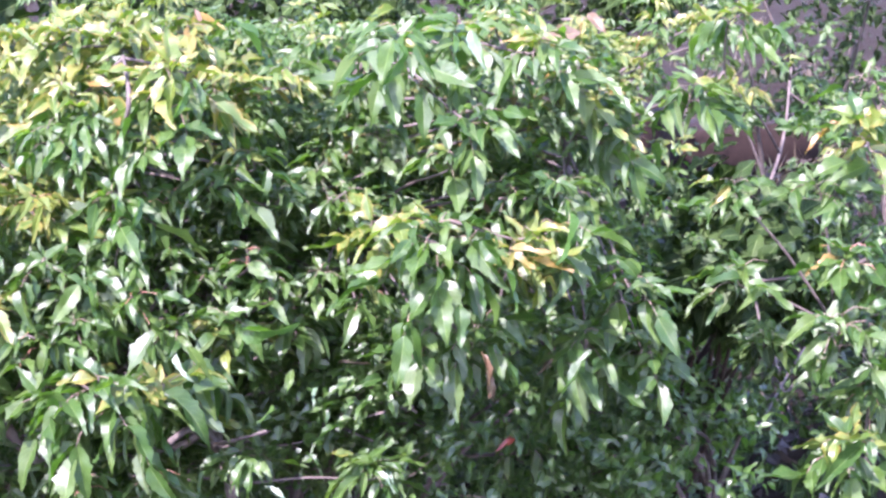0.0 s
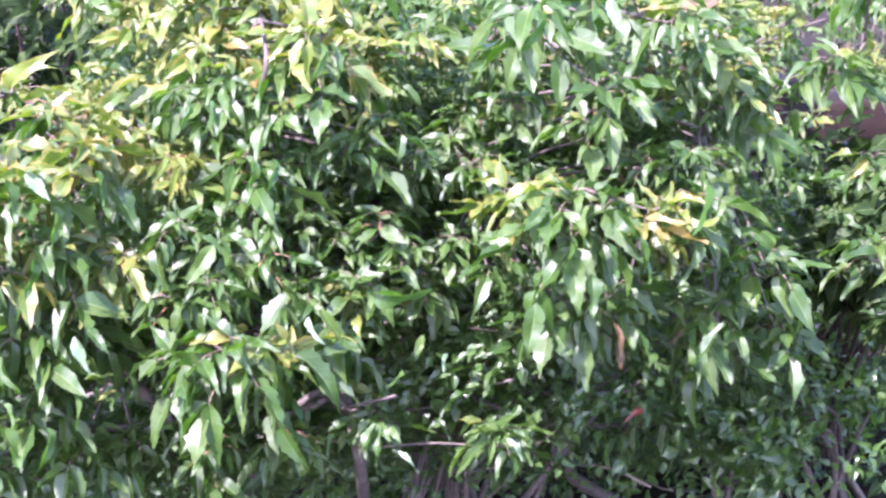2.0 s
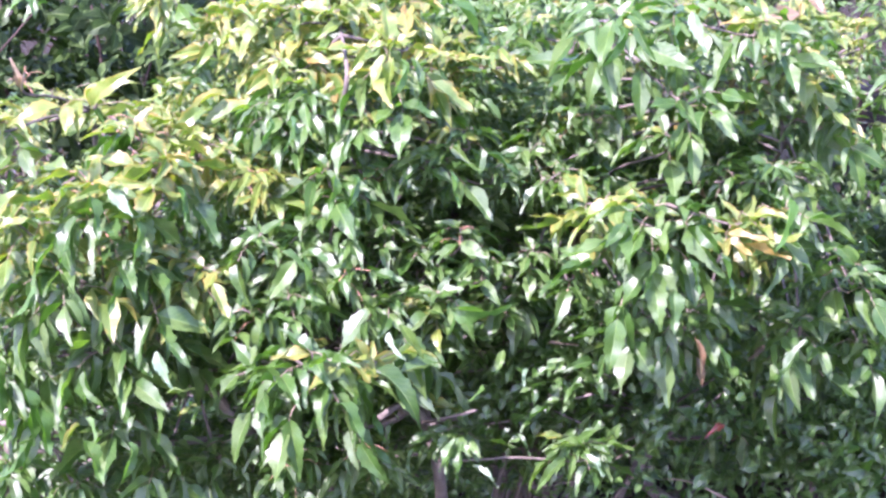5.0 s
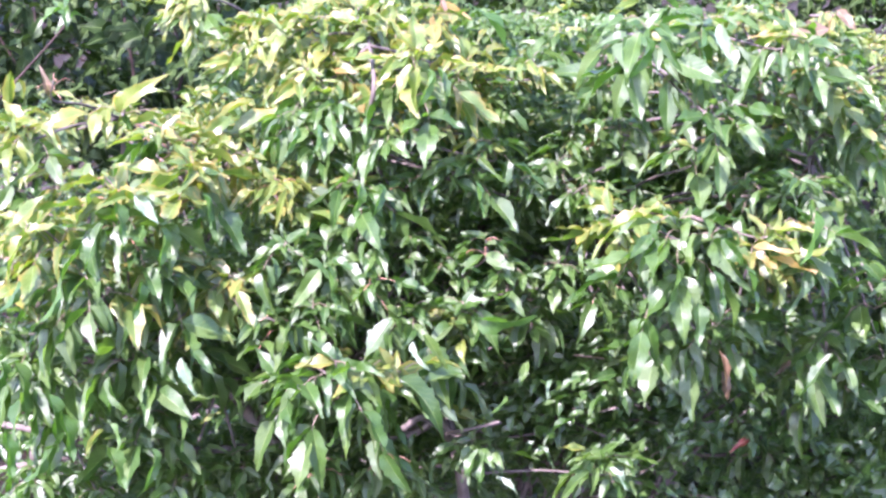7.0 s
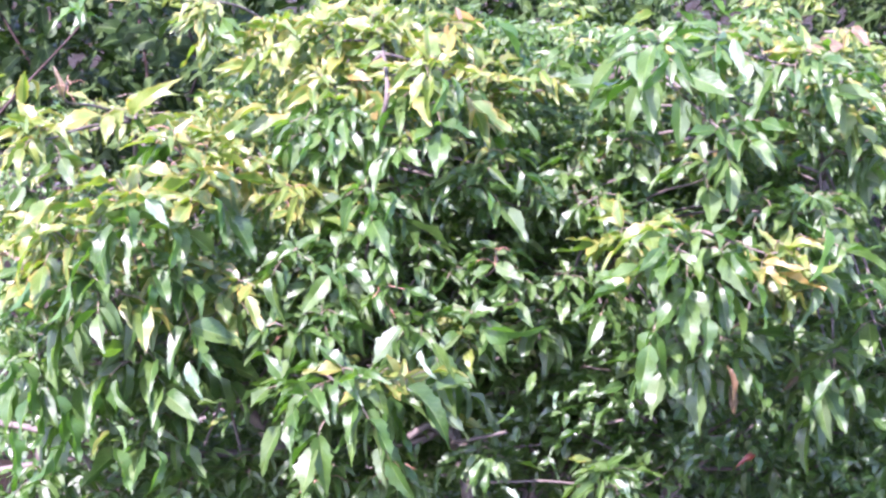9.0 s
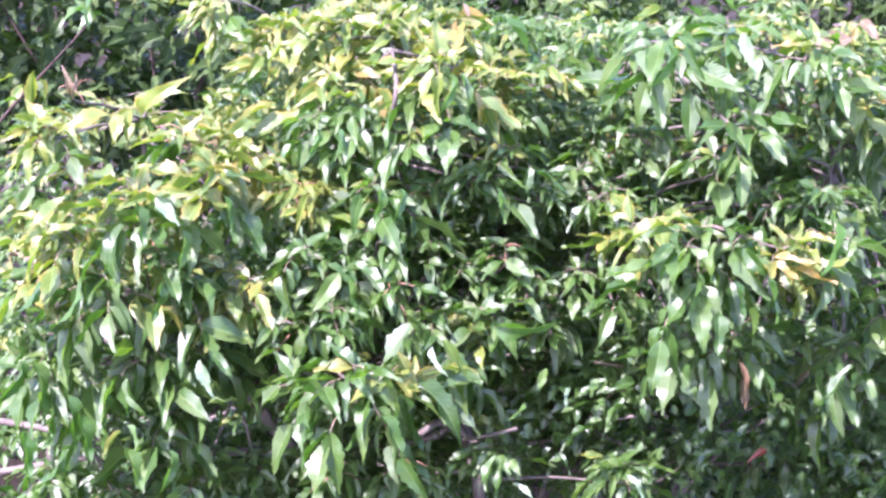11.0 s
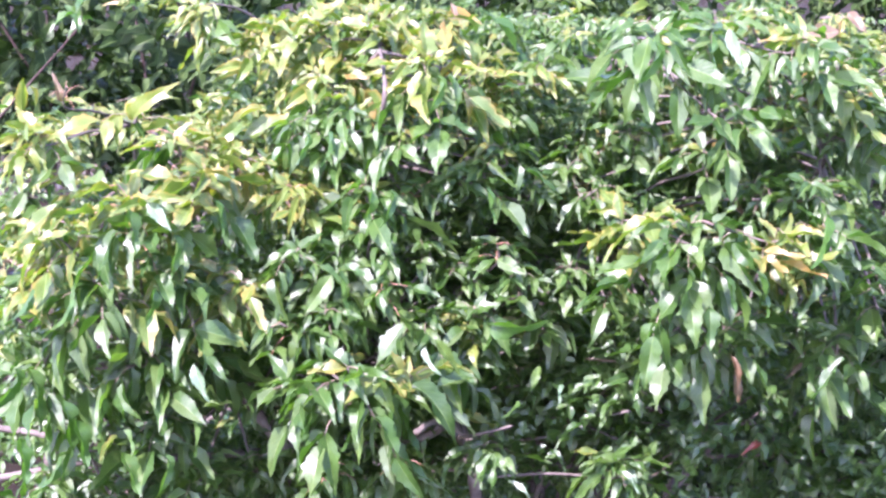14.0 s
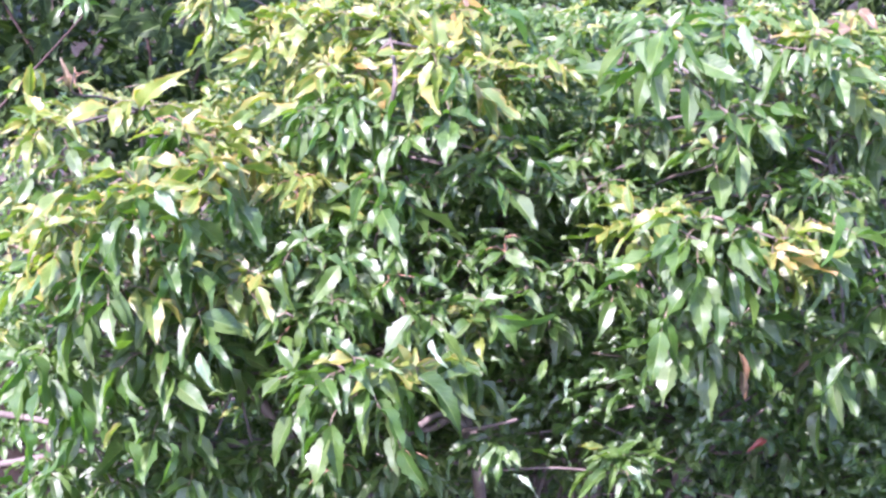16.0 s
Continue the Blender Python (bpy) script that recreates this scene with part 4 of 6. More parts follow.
young_tree("young ash-leaved maple with orange-tipped yellow top leaves", [
    (-0.201, 3.300, 1.306, 110, 1, 3, 1),
    (-0.118, 3.300, 1.297, 90, 1, 3, 1),
    (-0.019, 3.150, 1.259, 85, 1.2, 4, 0.6),
    (-0.289, 3.350, 1.292, 130, 0.95, 3, 0.85),
    (-0.412, 3.400, 1.311, 200, 0.8, 3, 0.75),
    (-0.199, 3.250, 1.219, 140, 1, 3, 0.85),
    (-0.147, 3.200, 1.171, 90, 0.95, 3, 0.2),
    (-0.220, 3.200, 1.157, 100, 0.95, 3, 0.1),
    (-0.124, 3.150, 1.055, 90, 1.05, 3, 0.2),
    (0.068, 3.300, 1.227, 40, 0.95, 3, 0.75),
    (0.013, 3.400, 1.292, 50, 0.9, 3, 0.9),
    (-0.071, 3.300, 1.274, 100, 1, 3, 0.95),
    (0.067, 3.200, 1.056, 90, 0.9, 2, 0.1),
] + [
    (0.127, 3.350, 1.183, 30, 0.8, 3, 0.4),
] + [
    (-0.199, 3.200, 1.061, 90, 0.84, 2, 0.3),
    (-0.171, 3.200, 1.107, 60, 0.735, 2, 0.2),
    (-0.069, 3.150, 1.139, 120, 0.84, 2, 0.3),
    (-0.029, 3.200, 1.042, 40, 0.84, 2, 0.1),
    (0.016, 3.200, 1.070, 140, 0.7875, 2, 0.1),
    (0.094, 3.200, 1.102, 100, 0.84, 2, 0.2),
    (0.171, 3.300, 1.223, 90, 0.84, 2, 0.4),
    (0.147, 3.250, 1.029, 60, 0.7875, 2, 0.1),
    (0.040, 3.250, 1.137, 120, 0.735, 2, 0.4),
], [
    ("trunk", [(-0.2, 4.0, -0.02), (-0.167, 3.891, 0.25), (-0.184, 3.826, 0.579), (-0.141, 3.651, 0.888), (-0.118, 3.260, 1.090), (-0.098, 3.160, 1.152), (-0.088, 3.120, 1.203), (-0.090, 3.160, 1.233), (-0.101, 3.300, 1.267)], 0.009, 0.0025),
    ("branch", [(-0.126, 3.424, 1.073), (-0.112, 3.386, 1.12), (-0.158, 3.388, 1.123), (-0.25, 3.456, 1.128)], 0.0035, 0.002),
    ("branch", [(-0.106, 3.412, 1.203), (-0.223, 3.513, 1.23), (-0.399, 3.679, 1.243)], 0.0035, 0.002),
    ("branch", [(-0.1, 3.376, 1.139), (-0.014, 3.537, 1.177), (0.101, 3.718, 1.218)], 0.006, 0.003),
], [
    (-0.142, 3.484, 1.273, 100, 1, 4, 1),
    (-0.224, 3.534, 1.268, 120, 1, 4, 1),
    (-0.064, 3.539, 1.277, 60, 1, 4, 1),
    (-0.024, 3.458, 1.227, 60, 1, 4, 1),
    (-0.043, 3.427, 1.172, 90, 1.1, 5, 0.9),
    (-0.183, 3.497, 1.202, 130, 1, 4, 0.9),
    (0.067, 3.558, 1.215, 30, 1, 4, 1),
    (-0.466, 3.639, 1.268, 200, 1, 4, 1),
    (-0.353, 3.629, 1.248, 150, 1, 4, 0.9),
    (-0.285, 3.542, 1.187, 170, 1, 4, 1),
    (-0.318, 3.445, 1.11, 180, 1.1, 4, 0.98),
    (-0.224, 3.5, 1.112, 160, 1, 4, 0.33),
    (-0.144, 3.48, 0.978, 90, 1, 4, 0.17),
] + [
    (-0.254, 3.483, 0.983, 150, 1, 4, 0.91),
    (0.047, 3.571, 1.142, 40, 1, 4, 0.6),
    (0.122, 3.729, 1.238, 20, 0.9, 4, 0.45),
    (0.089, 3.635, 1.061, 20, 0.9, 4, 0.26),
    (-0.084, 3.49, 1.093, 100, 0.9, 4, 0.26),
    (-0.306, 3.514, 1.039, 170, 0.9, 4, 0.52),
    (0.078, 3.572, 0.946, 80, 1, 4, 0.0),
    (-0.004, 3.704, 0.986, 60, 0.9, 4, 0.13),
    (-0.066, 3.604, 1.003, 100, 0.85, 3, 0.25),
    (0.037, 3.609, 1.013, 60, 0.85, 3, 0.25),
    (0.151, 3.63, 1.051, 30, 0.85, 3, 0.25),
    (0.15, 3.588, 0.974, 40, 0.85, 3, 0.25),
    (-0.004, 3.64, 1.07, 60, 0.85, 3, 0.25),
] + [
    (-0.096, 3.551, 0.908, 110, 0.85, 3, 0.12),
    (0.016, 3.557, 0.917, 70, 0.85, 3, 0.12),
    (0.183, 3.661, 1.109, 30, 0.85, 3, 0.29),
    (0.247, 3.682, 1.149, 20, 0.85, 3, 0.29),
    (0.076, 3.5, 1.112, 60, 0.95, 4, 0.35),
    (0.135, 3.461, 1.042, 40, 0.95, 4, 0.3),
    (0.016, 3.435, 0.997, 80, 0.95, 4, 0.12),
    (-0.063, 3.416, 0.963, 110, 0.95, 4, 0.12),
    (-0.171, 3.429, 1.043, 130, 1, 4, 0.4),
    (0.106, 3.532, 1.168, 50, 0.95, 4, 0.4),
], [
    (-0.158, 3.86, 1.093, 0.36, 0.3, 0.207, 158, 0.67, 0.35),
    (-0.025, 3.591, 0.9, 0.305, 0.2, 0.193, 140, 0.68, 0.1),
], "young trees", [
    (0.066, 2.940, 1.085, 0.069, 2.910, 1.031, 1.3, 1),
    (-0.107, 2.940, 1.085, -0.112, 2.910, 1.031, 1.3, 1),
    (-0.079, 2.940, 1.082, -0.063, 2.910, 1.035, 1.3, 1),
    (-0.137, 2.940, 1.075, -0.159, 2.910, 1.019, 1, 2),
    (-0.014, 2.940, 1.257, -0.035, 2.910, 1.198, 0.9, 3),
    (-0.002, 2.940, 1.253, 0.011, 2.910, 1.190, 1, 1),
    (0.011, 2.940, 1.254, 0.040, 2.910, 1.198, 0.9, 2),
    (-0.027, 2.940, 1.261, -0.054, 2.910, 1.211, 0.9, 3),
    (-0.199, 2.940, 1.173, -0.207, 2.910, 1.127, 1.2, 1),
    (-0.169, 2.940, 1.173, -0.156, 2.910, 1.127, 1.2, 1),
    (-0.148, 2.940, 1.194, -0.143, 2.910, 1.148, 1, 0),
    (-0.217, 2.940, 1.075, -0.242, 2.910, 1.030, 0.9, 3),
] + [
    (-0.42, 3.432, 1.312, -0.46, 3.402, 1.258, 0.9, 3),
    (-0.254, 3.399, 1.264, -0.345, 3.369, 1.24, 0.82, 3),
    (-0.301, 3.316, 1.156, -0.376, 3.286, 1.148, 0.82, 3),
    (-0.232, 3.333, 1.141, -0.383, 3.303, 1.1, 0.66, 3),
    (-0.238, 3.26, 1.019, -0.28, 3.23, 0.956, 0.82, 3),
    (-0.149, 3.257, 1.015, -0.187, 3.227, 0.933, 1, 2),
    (-0.125, 3.284, 1.015, -0.135, 3.254, 0.947, 1.3, 1),
    (-0.11, 3.281, 1.01, -0.086, 3.251, 0.957, 1.3, 1),
    (-0.21, 3.29, 1.123, -0.196, 3.26, 1.069, 1.5, 1),
    (-0.182, 3.29, 1.123, -0.166, 3.26, 1.069, 1.5, 1),
    (-0.175, 3.333, 1.141, -0.162, 3.303, 1.091, 1, 0),
    (-0.125, 3.259, 1.071, -0.12, 3.229, 1.023, 1.7, 0),
] + [
    (-0.013, 3.321, 1.176, 0.008, 3.291, 1.074, 1.1, 1),
    (0.015, 3.316, 1.167, 0.021, 3.286, 1.084, 0.74, 6),
    (-0.042, 3.332, 1.193, -0.025, 3.302, 1.161, 1, 0),
    (-0.063, 3.341, 1.121, -0.073, 3.311, 1.105, 1.2, 4),
    (-0.042, 3.363, 1.247, -0.1, 3.333, 1.235, 0.9, 3),
    (-0.212, 3.337, 1.202, -0.269, 3.307, 1.197, 0.98, 3),
    (-0.138, 3.379, 1.274, -0.202, 3.349, 1.288, 0.82, 3),
    (-0.12, 3.411, 1.275, -0.061, 3.381, 1.262, 0.82, 3),
    (-0.166, 3.373, 1.265, -0.226, 3.343, 1.244, 0.82, 3),
    (-0.08, 3.394, 1.301, -0.023, 3.364, 1.283, 0.82, 3),
    (0.071, 3.238, 1.037, 0.072, 3.208, 0.977, 1.5, 1),
    (-0.351, 3.422, 1.293, -0.373, 3.392, 1.271, 1.2, 0),
] + [
    (-0.275, 3.435, 1.305, -0.252, 3.405, 1.288, 1.5, 0),
    (-0.281, 3.384, 1.283, -0.336, 3.354, 1.26, 0.98, 3),
    (-0.247, 3.376, 1.269, -0.297, 3.346, 1.255, 0.9, 3),
    (-0.327, 3.409, 1.271, -0.348, 3.379, 1.234, 0.66, 3),
    (-0.254, 3.411, 1.275, -0.179, 3.381, 1.273, 0.82, 3),
    (-0.178, 3.417, 1.284, -0.126, 3.387, 1.277, 0.82, 3),
    (-0.173, 3.419, 1.289, -0.136, 3.389, 1.284, 0.57, 6),
    (-0.129, 3.414, 1.268, -0.101, 3.384, 1.263, 0.57, 6),
    (-0.021, 3.414, 1.236, -0.092, 3.384, 1.219, 0.9, 3),
    (-0.041, 3.43, 1.264, -0.09, 3.4, 1.272, 0.82, 3),
    (-0.079, 3.424, 1.308, -0.114, 3.394, 1.286, 0.82, 3),
    (-0.06, 3.461, 1.319, -0.081, 3.431, 1.291, 0.98, 3),
] + [
    (-0.012, 3.413, 1.29, -0.047, 3.383, 1.302, 0.98, 3),
    (-0.184, 3.353, 1.229, -0.211, 3.323, 1.193, 0.9, 3),
    (-0.226, 3.372, 1.229, -0.27, 3.342, 1.19, 0.98, 3),
    (-0.175, 3.353, 1.229, -0.172, 3.323, 1.155, 0.9, 1),
    (-0.167, 3.375, 1.212, -0.161, 3.345, 1.152, 0.8, 0),
    (-0.266, 3.357, 1.181, -0.278, 3.327, 1.159, 1.39, 3),
    (-0.291, 3.396, 1.216, -0.315, 3.366, 1.173, 0.9, 3),
    (-0.357, 3.354, 1.176, -0.314, 3.324, 1.164, 0.6, 0),
    (-0.221, 3.321, 1.176, -0.212, 3.291, 1.151, 1.2, 0),
    (-0.136, 3.332, 1.193, -0.105, 3.302, 1.177, 0.8, 0),
    (-0.046, 3.334, 1.198, -0.072, 3.304, 1.133, 0.66, 3),
    (-0.038, 3.387, 1.188, -0.033, 3.357, 1.131, 0.6, 0),
] + [
    (-0.032, 3.364, 1.194, -0.014, 3.334, 1.167, 0.7, 0),
    (-0.26, 3.357, 1.137, -0.336, 3.327, 1.116, 0.98, 3),
    (-0.365, 3.33, 1.125, -0.377, 3.3, 1.089, 1.23, 3),
    (-0.251, 3.328, 1.132, -0.234, 3.298, 1.092, 1.6, 1),
    (-0.27, 3.267, 1.084, -0.249, 3.237, 1.059, 1.5, 1),
    (-0.309, 3.279, 1.095, -0.259, 3.249, 1.043, 0.5, 0),
    (-0.262, 3.276, 1.056, -0.226, 3.246, 1.039, 0.5, 4),
    (-0.213, 3.328, 1.132, -0.162, 3.298, 1.116, 0.7, 0),
    (-0.217, 3.309, 1.055, -0.211, 3.279, 1.028, 1.23, 3),
    (-0.172, 3.254, 1.063, -0.151, 3.224, 1.043, 1.3, 0),
    (-0.338, 3.284, 1.058, -0.321, 3.254, 1.004, 1.07, 6),
    (-0.319, 3.278, 1.049, -0.306, 3.248, 1.019, 0.9, 0),
] + [
    (-0.337, 3.222, 1.012, -0.296, 3.192, 1.012, 0.74, 3),
    (-0.238, 3.26, 1.019, -0.241, 3.23, 0.975, 1.1, 2),
    (-0.21, 3.255, 1.01, -0.222, 3.225, 0.972, 1.2, 1),
    (-0.205, 3.281, 1.01, -0.229, 3.251, 0.966, 0.5, 0),
    (-0.134, 3.229, 0.968, -0.124, 3.199, 0.944, 1.2, 0),
    (-0.244, 3.201, 0.978, -0.251, 3.171, 0.964, 1, 0),
    (-0.046, 3.26, 1.03, -0.055, 3.23, 1.004, 1, 0),
    (-0.035, 3.242, 1.034, -0.041, 3.212, 1.007, 1, 0),
    (-0.079, 3.273, 1.052, -0.063, 3.243, 1.034, 1.2, 0),
    (-0.004, 3.279, 1.06, -0.018, 3.249, 1.043, 1.2, 0),
    (0.006, 3.234, 0.976, -0.018, 3.204, 0.952, 1.2, 0),
    (-0.061, 3.317, 1.114, -0.065, 3.287, 1.065, 1.5, 1),
] + [
    (-0.037, 3.298, 1.136, -0.045, 3.268, 1.078, 1.2, 2),
    (0.02, 3.435, 1.316, 0.036, 3.405, 1.264, 0.4, 4),
    (0.025, 3.373, 1.265, 0.037, 3.343, 1.245, 0.8, 0),
    (0.085, 3.414, 1.236, 0.015, 3.384, 1.235, 0.9, 3),
    (0.1, 3.427, 1.259, 0.073, 3.397, 1.241, 0.82, 3),
    (0.099, 3.407, 1.223, 0.063, 3.377, 1.218, 0.82, 3),
    (0.102, 3.39, 1.239, 0.104, 3.36, 1.207, 0.6, 0),
    (0.092, 3.389, 1.292, 0.171, 3.359, 1.193, 0.8, 1),
    (0.048, 3.276, 1.056, 0.015, 3.246, 1.043, 1.3, 0),
    (0.067, 3.268, 1.076, 0.043, 3.238, 1.045, 0.49, 3),
    (0.098, 3.222, 1.012, 0.075, 3.192, 0.983, 0.8, 0),
    (0.108, 3.254, 1.063, 0.136, 3.224, 1.01, 0.5, 1),
])

young_tree("young ash-leaved maple with a low drooping green bough", [
    (-0.170, 3.150, 0.945, 100, 1.05, 3, 0.05),
    (-0.033, 3.100, 0.854, 90, 1.05, 3, 0.1),
    (0.058, 3.150, 0.818, 10, 1, 3, 0.3),
    (-0.153, 2.950, 0.807, 90, 1.4, 4, 0.15),
    (-0.055, 3.000, 0.775, 0, 1.25, 2, 0.6),
    (-0.244, 3.000, 0.771, 170, 1.2, 2, 0),
    (0.059, 3.200, 0.595, 90, 0.85, 2, 0),
    (0.286, 3.250, 0.545, 90, 0.95, 2, 0.05),
    (0.308, 3.900, 0.458, 120, 0.8, 2, 0.1),
    (0.012, 3.150, 0.756, 80, 1, 2, 0),
    (-0.205, 3.200, 0.566, 90, 0.95, 3, 0),
    (-0.082, 3.200, 0.576, 90, 0.9, 3, 0.05),
    (0.175, 3.300, 0.833, 60, 0.85, 3, 0.05),
] + [
    (0.085, 3.180, 0.944, 90, 0.84, 2, 0.05),
    (0.021, 3.180, 0.915, 60, 0.7875, 2, 0.05),
    (0.118, 3.180, 0.896, 120, 0.7875, 2, 0),
    (-0.086, 3.080, 0.906, 40, 0.8925, 2, 0.05),
    (0.039, 3.130, 0.852, 140, 0.84, 2, 0.1),
    (-0.194, 3.080, 0.861, 100, 0.8925, 2, 0),
    (0.158, 3.230, 0.807, 90, 0.7875, 2, 0),
    (-0.105, 3.130, 0.982, 60, 0.7875, 2, 0.05),
    (-0.043, 3.180, 0.953, 120, 0.735, 2, 0),
    (-0.229, 3.080, 0.966, 40, 0.8925, 2, 0.1),
    (-0.266, 3.080, 0.846, 140, 0.8925, 2, 0.05),
    (0.120, 3.330, 0.692, 100, 0.6825, 2, 0),
], [
    ("trunk", [(0.06, 3.95, -0.02), (0.045, 3.311, 0.454), (0.028, 3.343, 0.547), (0.011, 3.4, 0.643), (-0.034, 3.447, 0.724)], 0.0125, 0.005),
    ("limb", [(0.028, 3.343, 0.547), (0.001, 3.345, 0.59), (-0.048, 3.352, 0.563), (-0.183, 3.365, 0.545), (-0.297, 3.303, 0.56), (-0.501, 3.299, 0.553)], 0.008, 0.0065),
    ("branch", [(0.006, 3.65, 0.571), (-0.075, 3.466, 0.656), (-0.141, 3.344, 0.705)], 0.006, 0.003),
    ("branch", [(-0.37, 3.281, 0.679), (-0.341, 3.279, 0.656), (-0.315, 3.296, 0.608), (-0.278, 3.314, 0.558)], 0.01, 0.011),
    ("branch", [(-0.141, 3.344, 0.705), (-0.256, 3.308, 0.685), (-0.351, 3.285, 0.686)], 0.003, 0.004),
    ("branch", [(0.011, 3.45, 0.629), (0.099, 3.542, 0.688), (0.183, 3.584, 0.764), (0.274, 3.56, 0.822)], 0.005, 0.0025),
    ("branch", [(0.099, 3.542, 0.688), (0.182, 3.526, 0.661), (0.286, 3.542, 0.688)], 0.004, 0.002),
    ("twig", [(0.024, 3.348, 0.556), (0.065, 3.332, 0.569), (0.114, 3.341, 0.584)], 0.003, 0.002),
    ("twig", [(0.024, 3.348, 0.556), (0.018, 3.180, 0.616), (0.058, 3.120, 0.642), (0.101, 3.100, 0.659)], 0.004, 0.0022),
    ("twig", [(0.028, 3.343, 0.547), (-0.019, 3.200, 0.638), (-0.057, 3.160, 0.631)], 0.006, 0.0055),
    ("branch", [(-0.18, 3.7, 0.338), (-0.2, 3.677, 0.406), (-0.228, 3.603, 0.464)], 0.008, 0.006),
], [
    (-0.304, 3.323, 0.806, 150, 0.9, 4, 0.05),
    (-0.236, 3.331, 0.819, 120, 0.9, 4, 0.0),
    (-0.14, 3.339, 0.832, 90, 0.9, 4, 0.05),
    (-0.058, 3.37, 0.885, 60, 0.9, 4, 0.05),
    (-0.112, 3.388, 0.916, 100, 0.9, 4, 0.05),
    (-0.321, 3.284, 0.741, 150, 0.9, 4, 0.0),
    (-0.257, 3.365, 0.876, 130, 0.9, 4, 0.1),
    (0.065, 3.395, 0.869, 60, 0.85, 4, 0.0),
    (0.144, 3.416, 0.905, 40, 0.85, 4, 0.05),
    (0.212, 3.39, 0.86, 60, 0.85, 4, 0.0),
    (0.114, 3.368, 0.785, 90, 0.85, 4, 0.0),
    (0.192, 3.368, 0.785, 50, 0.85, 4, 0.0),
    (0.261, 3.378, 0.802, 120, 0.85, 4, 0.05),
] + [
    (0.016, 3.369, 0.825, 80, 0.85, 4, 0.0),
    (0.253, 3.384, 0.715, 60, 0.85, 4, 0.0),
    (0.164, 3.371, 0.693, 90, 0.85, 4, 0.0),
    (0.075, 3.367, 0.745, 70, 0.85, 4, 0.0),
    (0.303, 3.397, 0.737, 70, 0.85, 4, 0.0),
    (-0.082, 3.369, 0.825, 100, 0.85, 4, 0.0),
    (-0.293, 3.277, 0.634, 150, 1, 4, 0.05),
    (-0.334, 3.282, 0.546, 140, 0.9, 4, 0.0),
    (-0.237, 3.277, 0.538, 90, 1, 4, 0.05),
    (-0.161, 3.311, 0.495, 60, 0.9, 4, 0.05),
    (-0.063, 3.309, 0.491, 90, 0.9, 4, 0.0),
    (-0.024, 3.332, 0.53, 60, 0.9, 4, 0.0),
    (-0.308, 3.306, 0.487, 120, 1, 4, 0.05),
] + [
    (-0.14, 3.329, 0.719, 90, 1.25, 5, 0.17),
    (-0.179, 3.316, 0.698, 170, 1.15, 4, 0.07),
    (-0.081, 3.3, 0.672, 0, 1.2, 4, 0.12),
    (-0.226, 3.361, 0.675, 180, 1.1, 4, 0.05),
    (-0.024, 3.397, 0.737, 60, 1.1, 4, 0.05),
    (-0.024, 3.478, 0.778, 90, 1, 4, 0.15),
    (-0.187, 3.499, 0.815, 150, 1.1, 4, 0.05),
    (-0.273, 3.57, 0.841, 170, 0.9, 4, 0.05),
    (-0.229, 3.518, 0.748, 150, 1, 4, 0.0),
    (0.006, 3.463, 0.751, 60, 1, 4, 0.05),
    (0.068, 3.537, 0.679, 20, 1, 4, 0.0),
    (0.102, 3.605, 0.595, 0, 0.9, 4, 0.0),
    (0.124, 3.668, 0.71, 30, 1, 4, 0.05),
] + [
    (-0.34, 3.453, 0.533, 150, 0.9, 4, 0.0),
    (-0.218, 3.443, 0.515, 120, 0.9, 4, 0.05),
    (-0.265, 3.517, 0.437, 170, 1, 4, 0.05),
    (-0.098, 3.522, 0.446, 90, 0.9, 4, 0.0),
    (0.064, 3.543, 0.483, 90, 0.85, 3, 0.0),
    (-0.422, 3.527, 0.455, 90, 0.9, 4, 0.0),
    (0.038, 3.625, 0.84, 60, 0.85, 3, 0.06),
    (-0.088, 3.61, 0.811, 120, 0.85, 3, 0.06),
    (0.121, 3.61, 0.811, 40, 0.85, 3, 0.06),
    (0.185, 3.625, 0.84, 30, 0.85, 3, 0.06),
    (0.069, 3.589, 0.773, 60, 0.85, 3, 0.06),
    (0.183, 3.578, 0.754, 40, 0.85, 3, 0.06),
    (0.234, 3.558, 0.716, 30, 0.85, 3, 0.06),
] + [
    (-0.193, 3.641, 0.869, 140, 0.85, 3, 0.06),
    (-0.235, 3.631, 0.849, 160, 0.85, 3, 0.06),
    (-0.129, 3.568, 0.735, 100, 0.85, 3, 0.06),
    (0.151, 3.537, 0.679, 30, 0.85, 3, 0.06),
    (0.222, 3.516, 0.642, 60, 0.85, 3, 0.06),
    (0.119, 3.474, 0.569, 60, 0.85, 3, 0.06),
    (0.2, 3.474, 0.569, 40, 0.85, 3, 0.06),
    (-0.294, 3.547, 0.698, 150, 0.85, 3, 0.06),
    (-0.365, 3.526, 0.661, 120, 0.85, 3, 0.06),
], [
    (-0.089, 3.603, 0.596, 0.346, 0.2, 0.204, 167, 0.67, 0.05),
    (0.161, 3.753, 0.553, 0.287, 0.2, 0.202, 145, 0.5, 0.05),
], "young trees", [
    (-0.187, 2.940, 0.779, -0.270, 2.910, 0.740, 1.1, 0),
    (-0.148, 2.940, 0.779, -0.183, 2.910, 0.736, 1.1, 0),
    (-0.134, 2.940, 0.759, -0.151, 2.910, 0.677, 1.2, 1),
    (-0.098, 2.940, 0.768, -0.075, 2.910, 0.674, 1.2, 1),
    (-0.111, 2.940, 0.795, -0.082, 2.910, 0.731, 1.1, 0),
    (-0.054, 2.940, 0.779, 0.050, 2.910, 0.718, 1, 2),
    (-0.067, 2.940, 0.759, -0.005, 2.910, 0.749, 0.7, 2),
